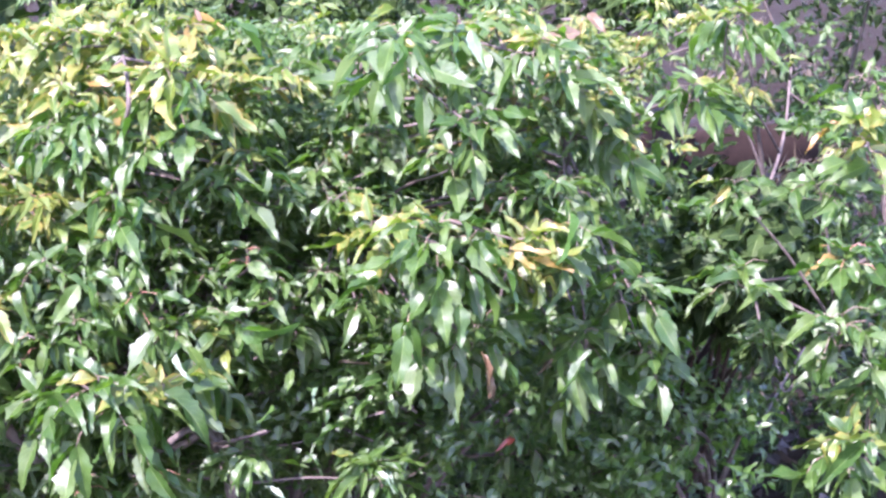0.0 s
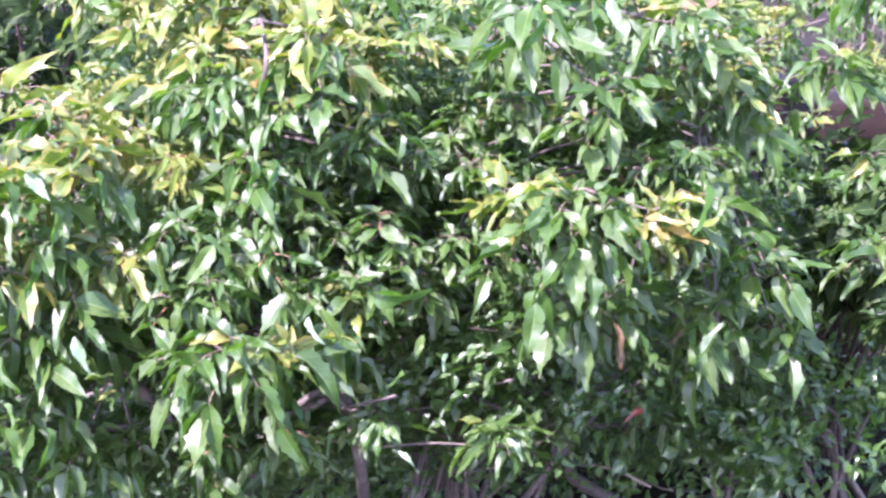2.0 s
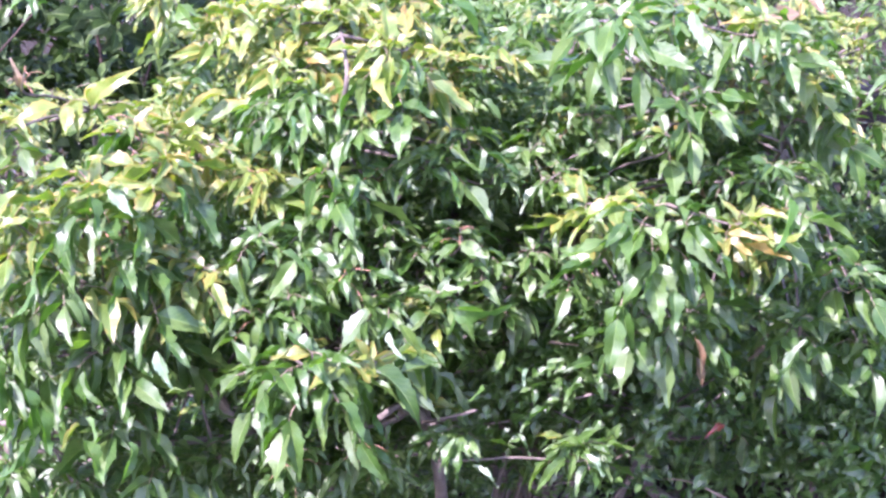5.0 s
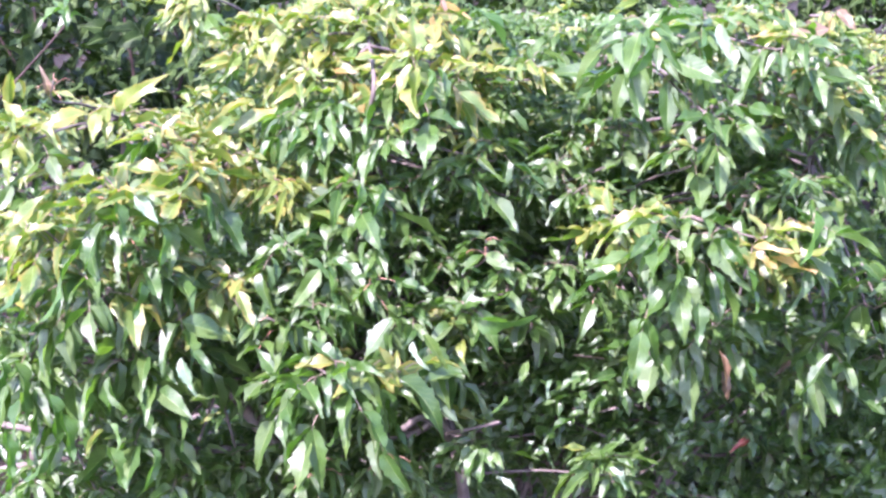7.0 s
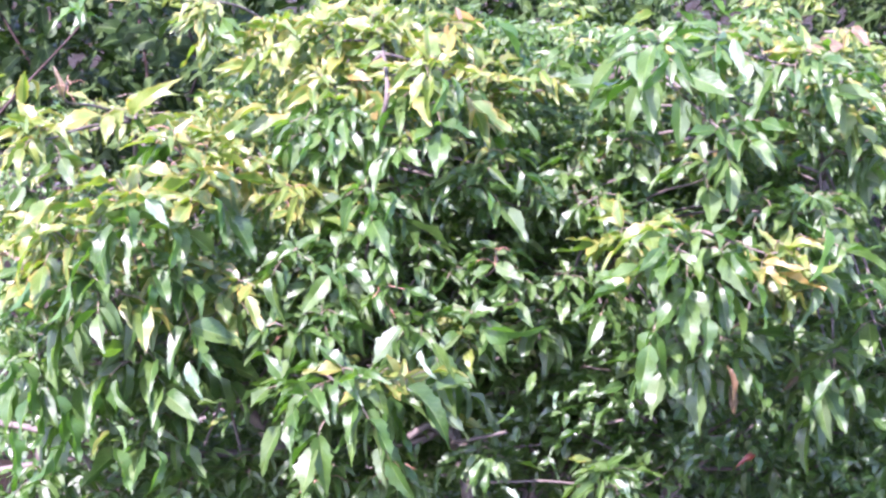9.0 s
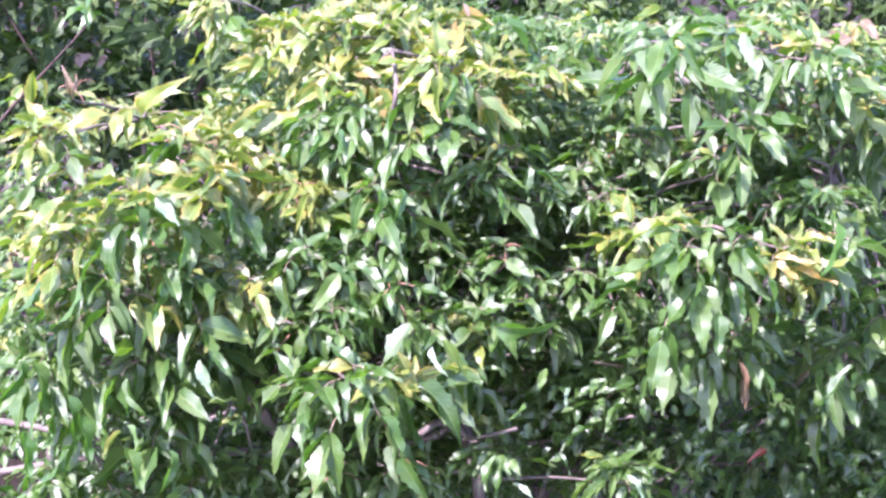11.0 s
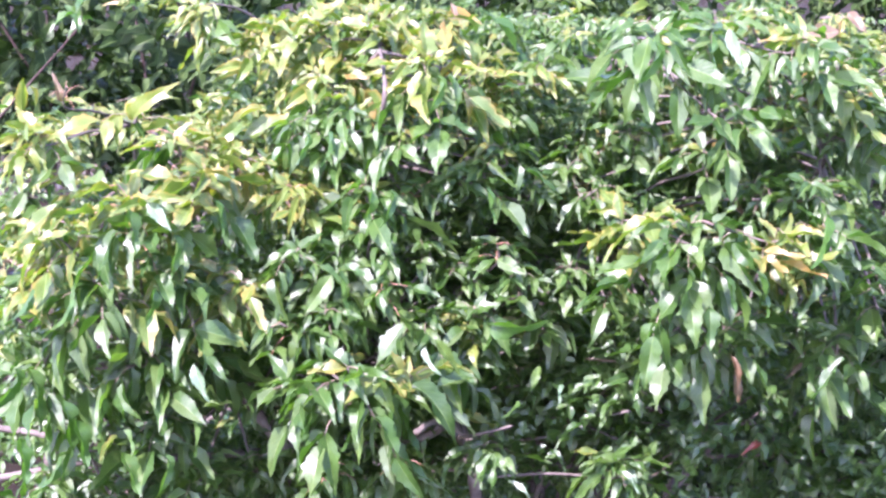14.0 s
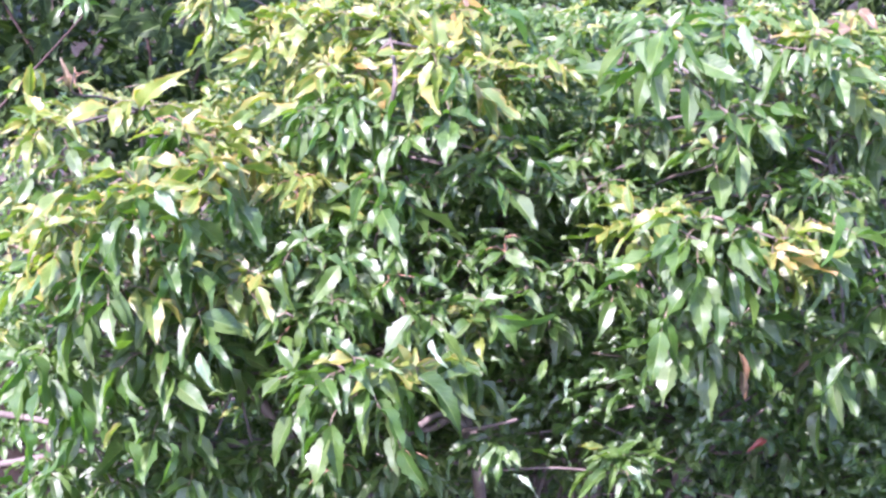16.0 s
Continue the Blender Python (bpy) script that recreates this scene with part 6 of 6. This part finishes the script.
young_tree("young ash-leaved maple with slender upright green sprays", [
    (0.313, 3.300, 1.119, 120, 0.85, 3, 0.05),
    (0.211, 3.300, 1.047, 110, 0.85, 3, 0.1),
    (0.576, 3.250, 1.164, 60, 0.9, 3, 0.2),
    (0.657, 3.250, 1.215, 60, 0.95, 3, 0.4),
    (0.960, 3.300, 1.288, 30, 1, 3, 0.5),
    (0.862, 3.300, 1.167, 80, 0.95, 3, 0.1),
    (0.945, 3.350, 1.167, 40, 0.8, 2, 0.6),
    (0.695, 3.300, 1.164, 60, 0.95, 3, 0.2),
    (0.743, 3.300, 1.094, 70, 0.9, 3, 0.05),
    (0.670, 3.300, 0.694, 100, 1.05, 3, 0.2),
    (0.739, 3.200, 0.859, 80, 1.15, 3, 0),
    (0.781, 3.300, 0.723, 80, 1.05, 3, 0),
    (0.635, 3.250, 1.020, 80, 0.9, 3, 0.05),
] + [
    (0.274, 3.400, 1.119, 90, 0.8, 2, 0.05),
    (0.312, 3.400, 1.182, 60, 0.75, 2, 0.2),
    (0.545, 3.350, 1.188, 120, 0.8, 2, 0.2),
    (0.673, 3.350, 1.083, 40, 0.8, 2, 0.05),
    (0.718, 3.350, 1.140, 140, 0.8, 2, 0.1),
    (0.227, 3.450, 1.254, 100, 0.75, 2, 0.3),
    (0.540, 3.400, 1.288, 90, 0.8, 2, 0.4),
], [
    ("trunk", [(0.95, 4.6, -0.02), (0.796, 4.491, 0.039), (0.8, 4.447, 0.464), (0.669, 4.188, 0.866), (0.571, 3.966, 1.078), (0.534, 3.889, 1.243)], 0.018, 0.004),
    ("branch", [(0.669, 4.188, 0.866), (0.473, 3.98, 0.996), (0.336, 3.856, 1.071)], 0.006, 0.003),
    ("branch", [(0.571, 3.966, 1.078), (0.68, 3.892, 1.144), (0.786, 3.779, 1.233)], 0.006, 0.003),
    ("branch", [(0.669, 4.188, 0.866), (0.732, 4.024, 0.978), (0.81, 3.866, 1.092)], 0.005, 0.003),
    ("branch", [(0.732, 4.024, 0.978), (0.80, 3.66, 1.05), (0.86, 3.46, 1.12), (0.93, 3.36, 1.18)], 0.004, 0.002),
    ("branch", [(0.669, 4.188, 0.866), (0.68, 3.75, 0.93), (0.67, 3.45, 1.02), (0.62, 3.32, 1.12)], 0.004, 0.002),
], [
    (0.396, 3.729, 1.238, 100, 1.2, 4, 0.84),
    (0.389, 3.753, 1.182, 110, 1.1, 4, 0.45),
    (0.524, 3.803, 1.176, 80, 1.1, 4, 0.45),
    (0.331, 3.829, 1.228, 150, 1, 4, 0.84),
    (0.273, 3.923, 1.207, 170, 1, 4, 0.53),
    (0.483, 3.839, 1.248, 60, 1.1, 4, 0.21),
    (0.562, 3.929, 1.217, 50, 1, 4, 0.53),
    (0.634, 3.829, 1.228, 40, 1, 4, 0.84),
    (0.629, 3.771, 1.116, 170, 1, 4, 0.99),
    (0.689, 3.708, 1.198, 30, 1, 4, 0.84),
    (0.755, 3.729, 1.238, 0, 1, 4, 1),
    (0.519, 3.74, 1.055, 180, 1.1, 4, 0.59),
    (0.451, 3.798, 1.063, 170, 1, 4, 0.99),
] + [
    (0.465, 3.814, 0.989, 190, 1.1, 4, 0.32),
    (0.564, 3.819, 0.999, 170, 1, 4, 0.32),
    (0.748, 3.782, 1.136, 30, 1.1, 4, 0.53),
    (0.811, 3.771, 1.116, 10, 1, 4, 0.99),
    (0.714, 3.93, 1.004, 0, 1, 4, 0.18),
    (0.355, 3.94, 1.025, 150, 1, 4, 0.05),
    (0.216, 4.082, 1.097, 160, 0.9, 4, 0.37),
    (0.194, 4.139, 1.219, 170, 0.9, 4, 0.21),
    (0.77, 4.088, 0.884, 30, 1, 4, 0.18),
    (0.248, 3.84, 1.04, 120, 1, 4, 0.18),
    (0.285, 3.609, 1.013, 120, 0.9, 3, 0.39),
    (0.378, 3.604, 1.003, 100, 0.9, 3, 0.39),
    (0.481, 3.593, 0.984, 60, 0.9, 3, 0.39),
] + [
    (0.563, 3.588, 0.974, 40, 0.9, 3, 0.39),
    (0.632, 3.559, 0.922, 60, 0.9, 3, 0.2),
    (0.35, 3.661, 1.109, 150, 0.9, 3, 0.45),
    (0.425, 3.682, 1.149, 100, 0.9, 3, 0.45),
    (0.568, 3.645, 1.08, 170, 0.9, 3, 0.39),
    (0.694, 3.653, 1.095, 30, 0.9, 3, 0.39),
    (0.594, 3.703, 1.188, 60, 0.9, 3, 0.45),
    (0.763, 3.624, 1.041, 60, 0.9, 3, 0.39),
    (0.716, 3.577, 0.955, 60, 0.9, 3, 0.2),
    (0.314, 3.693, 0.966, 120, 1, 4, 0.4),
    (0.387, 3.68, 0.942, 100, 1, 4, 0.17),
    (0.239, 3.672, 0.927, 150, 1, 4, 0.15),
    (0.348, 3.623, 1.039, 120, 1, 4, 0.4),
] + [
    (0.423, 3.486, 1.144, 80, 1, 4, 0.52),
    (0.263, 3.468, 1.111, 140, 1, 4, 0.35),
    (0.178, 3.63, 0.951, 60, 0.95, 4, 0.12),
    (0.473, 3.494, 1.158, 60, 1, 4, 0.52),
    (0.42, 3.704, 0.986, 90, 1, 4, 0.4),
    (0.203, 3.614, 1.022, 120, 0.95, 4, 0.3),
    (0.524, 3.49, 1.093, 60, 1, 4, 0.5),
    (0.611, 3.524, 1.057, 30, 1, 4, 0.4),
    (1.167, 3.942, 1.204, 60, 1, 4, 0.57),
    (1.001, 3.844, 1.225, 170, 1, 4, 0.8),
    (0.929, 3.829, 1.196, 150, 1, 4, 0.69),
    (0.911, 3.903, 1.133, 120, 1, 4, 0.34),
], [
    # unseen crown continued upwards, added to shade the low plants behind
    (1.006, 4.419, 1.621, 0.6, 0.35, 0.25, 90, 1.1, 0.2),
    (1.164, 4.385, 1.08, 0.211, 0.2, 0.136, 30, 0.8, 0.2),
    (1.259, 4.485, 0.637, 0.216, 0.25, 0.139, 10, 0.8, 0.0),
    (1.303, 4.641, 0.404, 0.197, 0.25, 0.171, 8, 0.8, 0.0),
    (0.499, 3.757, 1.096, 0.351, 0.3, 0.202, 134, 0.8, 0.38),
    (0.678, 3.833, 0.93, 0.282, 0.2, 0.184, 100, 0.74, 0.2),
    (0.221, 3.585, 1.048, 0.223, 0.2, 0.213, 86, 0.78, 0.22),
], "young trees", [
    (0.27, 3.659, 1.245, 0.23, 3.629, 1.209, 1.2, 2),
    (0.278, 3.634, 1.246, 0.251, 3.604, 1.22, 1.2, 0),
    (0.392, 3.662, 1.216, 0.366, 3.632, 1.115, 1.1, 2),
    (0.405, 3.65, 1.217, 0.426, 3.62, 1.138, 1.7, 1),
    (0.49, 3.676, 1.241, 0.493, 3.646, 1.155, 1.2, 1),
    (0.521, 3.67, 1.231, 0.5, 3.64, 1.171, 1.1, 2),
    (0.532, 3.643, 1.228, 0.552, 3.613, 1.166, 1, 0),
    (0.525, 3.638, 1.159, 0.461, 3.608, 1.168, 0.98, 3),
    (0.522, 3.589, 1.15, 0.464, 3.559, 1.146, 0.98, 3),
    (0.73, 3.642, 1.226, 0.634, 3.612, 1.213, 1.1, 4),
    (0.743, 3.635, 1.26, 0.776, 3.605, 1.226, 1.6, 4),
    (0.742, 3.641, 1.177, 0.662, 3.611, 1.131, 0.9, 0),
] + [
    (0.331, 3.56, 1.074, 0.342, 3.53, 1.036, 1.7, 0),
    (0.498, 3.574, 1.076, 0.401, 3.544, 1.048, 0.8, 0),
    (0.466, 3.569, 1.091, 0.383, 3.539, 1.102, 0.82, 3),
    (0.606, 3.623, 1.13, 0.559, 3.593, 1.119, 1.1, 4),
    (0.635, 3.64, 1.211, 0.58, 3.61, 1.189, 0.82, 3),
    (0.705, 3.556, 1.114, 0.763, 3.526, 1.143, 0.82, 3),
    (0.272, 3.663, 1.278, 0.191, 3.633, 1.246, 0.57, 3),
    (0.262, 3.724, 1.193, 0.232, 3.694, 1.182, 1.3, 0),
    (0.23, 3.721, 1.175, 0.195, 3.691, 1.161, 1, 0),
    (0.326, 3.606, 1.158, 0.26, 3.576, 1.139, 1.2, 0),
    (0.349, 3.628, 1.14, 0.293, 3.598, 1.121, 0.9, 3),
    (0.182, 3.742, 1.154, 0.175, 3.712, 1.127, 1.4, 0),
] + [
    (0.242, 3.736, 1.154, 0.228, 3.706, 1.133, 1.3, 0),
    (0.262, 3.718, 1.107, 0.232, 3.688, 1.107, 1.2, 0),
    (0.285, 3.624, 1.132, 0.278, 3.594, 1.086, 1.2, 2),
    (0.251, 3.586, 1.122, 0.261, 3.556, 1.086, 1.4, 1),
    (0.334, 3.572, 1.108, 0.299, 3.542, 1.104, 1, 0),
    (0.346, 3.608, 1.103, 0.386, 3.578, 1.083, 1.2, 0),
    (0.386, 3.671, 1.28, 0.315, 3.641, 1.265, 0.9, 3),
    (0.377, 3.68, 1.25, 0.347, 3.65, 1.203, 0.74, 3),
    (0.354, 3.608, 1.209, 0.352, 3.578, 1.134, 0.57, 3),
    (0.156, 3.7, 1.085, 0.127, 3.67, 1.074, 1.3, 0),
    (0.219, 3.691, 1.057, 0.184, 3.661, 1.033, 0.8, 0),
    (0.252, 3.567, 1.099, 0.228, 3.537, 1.074, 0.5, 0),
] + [
    (0.169, 3.555, 1.065, 0.22, 3.525, 1.014, 1.2, 1),
    (0.233, 3.573, 1.052, 0.205, 3.543, 0.975, 1.5, 1),
    (0.3, 3.592, 1.085, 0.271, 3.562, 1.018, 1.6, 1),
    (0.186, 3.653, 0.997, 0.167, 3.623, 0.971, 1, 0),
    (0.181, 3.666, 1.021, 0.157, 3.636, 0.99, 0.9, 0),
    (0.312, 3.536, 1.042, 0.283, 3.506, 0.992, 1.1, 0),
    (0.324, 3.553, 1.014, 0.315, 3.523, 0.963, 1.2, 0),
    (0.386, 3.603, 1.094, 0.406, 3.573, 1.048, 1.3, 0),
    (0.431, 3.675, 1.287, 0.472, 3.645, 1.244, 1.8, 1),
    (0.491, 3.687, 1.31, 0.524, 3.657, 1.264, 1.6, 1),
    (0.407, 3.676, 1.266, 0.394, 3.646, 1.203, 1, 0),
    (0.429, 3.614, 1.209, 0.45, 3.584, 1.19, 1.2, 0),
] + [
    (0.545, 3.667, 1.26, 0.578, 3.637, 1.268, 1, 0),
    (0.576, 3.637, 1.263, 0.614, 3.607, 1.255, 1.07, 3),
    (0.596, 3.669, 1.277, 0.636, 3.639, 1.245, 1.2, 2),
    (0.655, 3.624, 1.204, 0.613, 3.594, 1.186, 1.07, 3),
    (0.68, 3.705, 1.284, 0.724, 3.675, 1.267, 0.98, 3),
    (0.629, 3.586, 1.122, 0.678, 3.556, 1.081, 1.2, 1),
    (0.779, 3.582, 1.115, 0.7, 3.552, 1.09, 0.66, 3),
    (0.532, 3.6, 1.099, 0.47, 3.57, 1.074, 1, 0),
    (0.54, 3.579, 1.061, 0.463, 3.549, 1.036, 1, 0),
    (0.488, 3.523, 1.019, 0.448, 3.493, 0.974, 1.3, 0),
    (0.58, 3.587, 1.065, 0.599, 3.557, 1.029, 1.5, 0),
    (0.542, 3.54, 0.99, 0.511, 3.51, 0.966, 1, 0),
] + [
    (0.619, 3.553, 1.014, 0.588, 3.523, 0.974, 1, 0),
    (0.635, 3.555, 1.018, 0.614, 3.525, 0.978, 0.74, 3),
    (0.643, 3.51, 0.996, 0.621, 3.48, 0.971, 0.9, 0),
    (0.472, 3.482, 0.971, 0.565, 3.452, 0.936, 0.22, 4),
    (0.62, 3.486, 0.942, 0.559, 3.456, 0.93, 1, 0),
    (0.698, 3.532, 0.976, 0.662, 3.502, 0.937, 1.2, 0),
    (0.708, 3.51, 1.031, 0.717, 3.48, 1.002, 1, 0),
    (0.721, 3.486, 0.942, 0.684, 3.456, 0.925, 1, 0),
    (0.394, 3.537, 0.986, 0.354, 3.507, 0.982, 1.2, 0),
], lush=4)

young_tree("young ash-leaved maple with bright green fans of leaves", [
    (1.110, 3.180, 1.118, 90, 1.15, 3, 0.4),
    (0.932, 3.300, 0.993, 110, 0.9, 2, 0.2),
    (0.948, 3.300, 0.841, 90, 1.15, 2, 0.05),
    (1.119, 3.250, 0.873, 100, 1.15, 3, 0.1),
    (1.078, 3.150, 0.784, 90, 1.25, 3, 0.42),
    (1.108, 3.200, 0.557, 90, 1.15, 3, 0.38),
    (1.073, 3.300, 0.990, 120, 0.9, 3, 0.15),
    (1.072, 3.600, 0.641, 100, 0.8, 2, 0.1),
    (1.189, 3.350, 1.177, 90, 0.9, 3, 0.1),
    (1.187, 3.300, 0.616, 90, 1, 3, 0.1),
    (1.221, 3.250, 0.842, 60, 1.1, 3, 0.2),
    (1.235, 3.250, 0.699, 60, 1.1, 3, 0.2),
], [
    ("trunk", [(1.5, 3.9, -0.02), (1.398, 3.7, 0.248), (1.36, 3.647, 0.598), (1.316, 3.601, 0.836), (1.273, 3.556, 1.062)], 0.018, 0.004),
    ("branch", [(1.333, 3.631, 0.784), (1.264, 3.578, 0.794), (1.208, 3.543, 0.793)], 0.006, 0.003),
    ("branch", [(1.36, 3.647, 0.598), (1.212, 3.452, 0.667), (1.147, 3.388, 0.698)], 0.005, 0.003),
    ("branch", [(1.333, 3.631, 0.784), (1.252, 3.71, 0.727), (1.092, 3.749, 0.704)], 0.005, 0.003),
    ("branch", [(1.092, 3.749, 0.704), (1.198, 4.062, 0.776), (1.297, 4.23, 0.904), (1.35, 4.347, 1.051)], 0.005, 0.003),
    ("branch", [(1.369, 3.643, 0.366), (1.26, 3.453, 0.456), (1.177, 3.308, 0.517)], 0.005, 0.003),
], [
    (1.224, 3.445, 1.059, 20, 0.98, 4, 0.5),
    (1.174, 3.419, 1.014, 170, 0.98, 4, 0.5),
    (1.222, 3.404, 0.983, 0, 0.98, 4, 0.4),
    (1.166, 3.488, 0.94, 170, 0.9, 4, 0.3),
    (1.182, 3.407, 0.892, 120, 0.9, 4, 0.1),
    (1.251, 3.451, 0.869, 60, 0.9, 4, 0.1),
    (1.2, 3.52, 0.793, 100, 0.9, 4, 0.05),
    (1.072, 3.702, 0.721, 100, 0.74, 4, 0.0),
    (1.137, 3.358, 0.706, 110, 0.9, 4, 0.3),
    (1.129, 3.376, 0.639, 120, 0.9, 4, 0.2),
    (1.164, 3.258, 0.533, 100, 0.98, 5, 0.17),
    (1.158, 3.327, 0.448, 150, 0.9, 4, 0.07),
    (1.225, 3.368, 0.72, 30, 0.82, 4, 0.2),
] + [
    (1.244, 3.416, 0.599, 60, 0.82, 4, 0.15),
    (1.311, 4.139, 1.174, 60, 0.82, 4, 0.23),
    (1.115, 4.053, 0.994, 170, 0.66, 4, 0.4),
    (1.194, 4.077, 1.041, 90, 0.66, 4, 0.34),
    (1.334, 4.295, 1.052, 90, 0.74, 4, 0.23),
    (1.394, 4.277, 1.007, 60, 0.74, 4, 0.23),
    (1.138, 4.093, 0.847, 120, 0.74, 4, 0.2),
    (1.214, 4.098, 0.854, 60, 0.66, 4, 0.2),
    (1.464, 4.108, 1.099, 60, 0.82, 4, 0.23),
], [
    # unseen crown overhead, added to keep sun off the shrubs behind
    (1.365, 4.641, 1.704, 0.551, 0.35, 0.341, 150, 1.2, 0.2),
    (1.378, 3.813, 0.872, 0.129, 0.25, 0.216, 37, 0.67, 0.2),
    (0.946, 4.278, 1.076, 0.194, 0.25, 0.133, 30, 0.72, 0.2),
    (1.534, 4.588, 1.056, 0.182, 0.25, 0.143, 8, 0.72, 0.1),
    (0.859, 4.513, 0.774, 0.204, 0.25, 0.179, 28, 0.72, 0.1),
], "young trees", [
    (1.171, 3.368, 1.078, 1.093, 3.338, 1.049, 1.2, 2),
    (1.227, 3.393, 1.062, 1.134, 3.363, 1.023, 0.82, 3),
    (1.155, 3.361, 1.009, 1.061, 3.331, 0.991, 1.1, 2),
    (1.185, 3.329, 1.008, 1.083, 3.299, 0.983, 0.9, 2),
    (1.107, 3.308, 0.975, 1.077, 3.278, 0.95, 1.2, 2),
    (1.112, 3.292, 0.947, 1.073, 3.262, 0.903, 1, 2),
    (1.117, 3.273, 0.856, 1.042, 3.243, 0.846, 0.9, 3),
    (1.107, 3.24, 0.858, 1.048, 3.21, 0.808, 1, 2),
    (1.112, 3.243, 0.862, 1.148, 3.213, 0.822, 1.2, 0),
    (0.93, 3.252, 0.83, 0.857, 3.222, 0.851, 1, 2),
    (0.931, 3.219, 0.833, 0.996, 3.189, 0.811, 1, 2),
    (0.963, 3.244, 0.815, 0.925, 3.214, 0.785, 1, 2),
] + [
    (1.071, 3.188, 0.773, 1.0, 3.158, 0.759, 1.2, 2),
    (1.071, 3.202, 0.739, 0.998, 3.172, 0.686, 0.9, 2),
    (1.079, 3.197, 0.73, 1.048, 3.167, 0.628, 0.9, 2),
    (1.088, 3.21, 0.751, 1.128, 3.18, 0.761, 0.82, 2),
    (1.091, 3.076, 0.589, 1.008, 3.046, 0.594, 0.9, 3),
    (1.105, 3.101, 0.571, 1.007, 3.071, 0.513, 0.9, 2),
    (1.105, 3.073, 0.584, 1.1, 3.043, 0.545, 1.3, 2),
    (1.109, 3.214, 0.814, 1.085, 3.184, 0.773, 1.2, 2),
    (1.027, 3.459, 1.25, 0.967, 3.429, 1.235, 0.9, 3),
    (1.068, 3.459, 1.248, 1.034, 3.429, 1.207, 1.1, 2),
    (0.909, 3.505, 1.28, 0.964, 3.475, 1.24, 1.23, 3),
    (0.849, 3.407, 1.162, 0.852, 3.377, 1.091, 1.2, 2),
] + [
    (0.894, 3.386, 1.123, 0.851, 3.356, 1.089, 1.1, 2),
    (0.925, 3.308, 0.984, 0.889, 3.278, 0.959, 1.15, 3),
], lush=2)
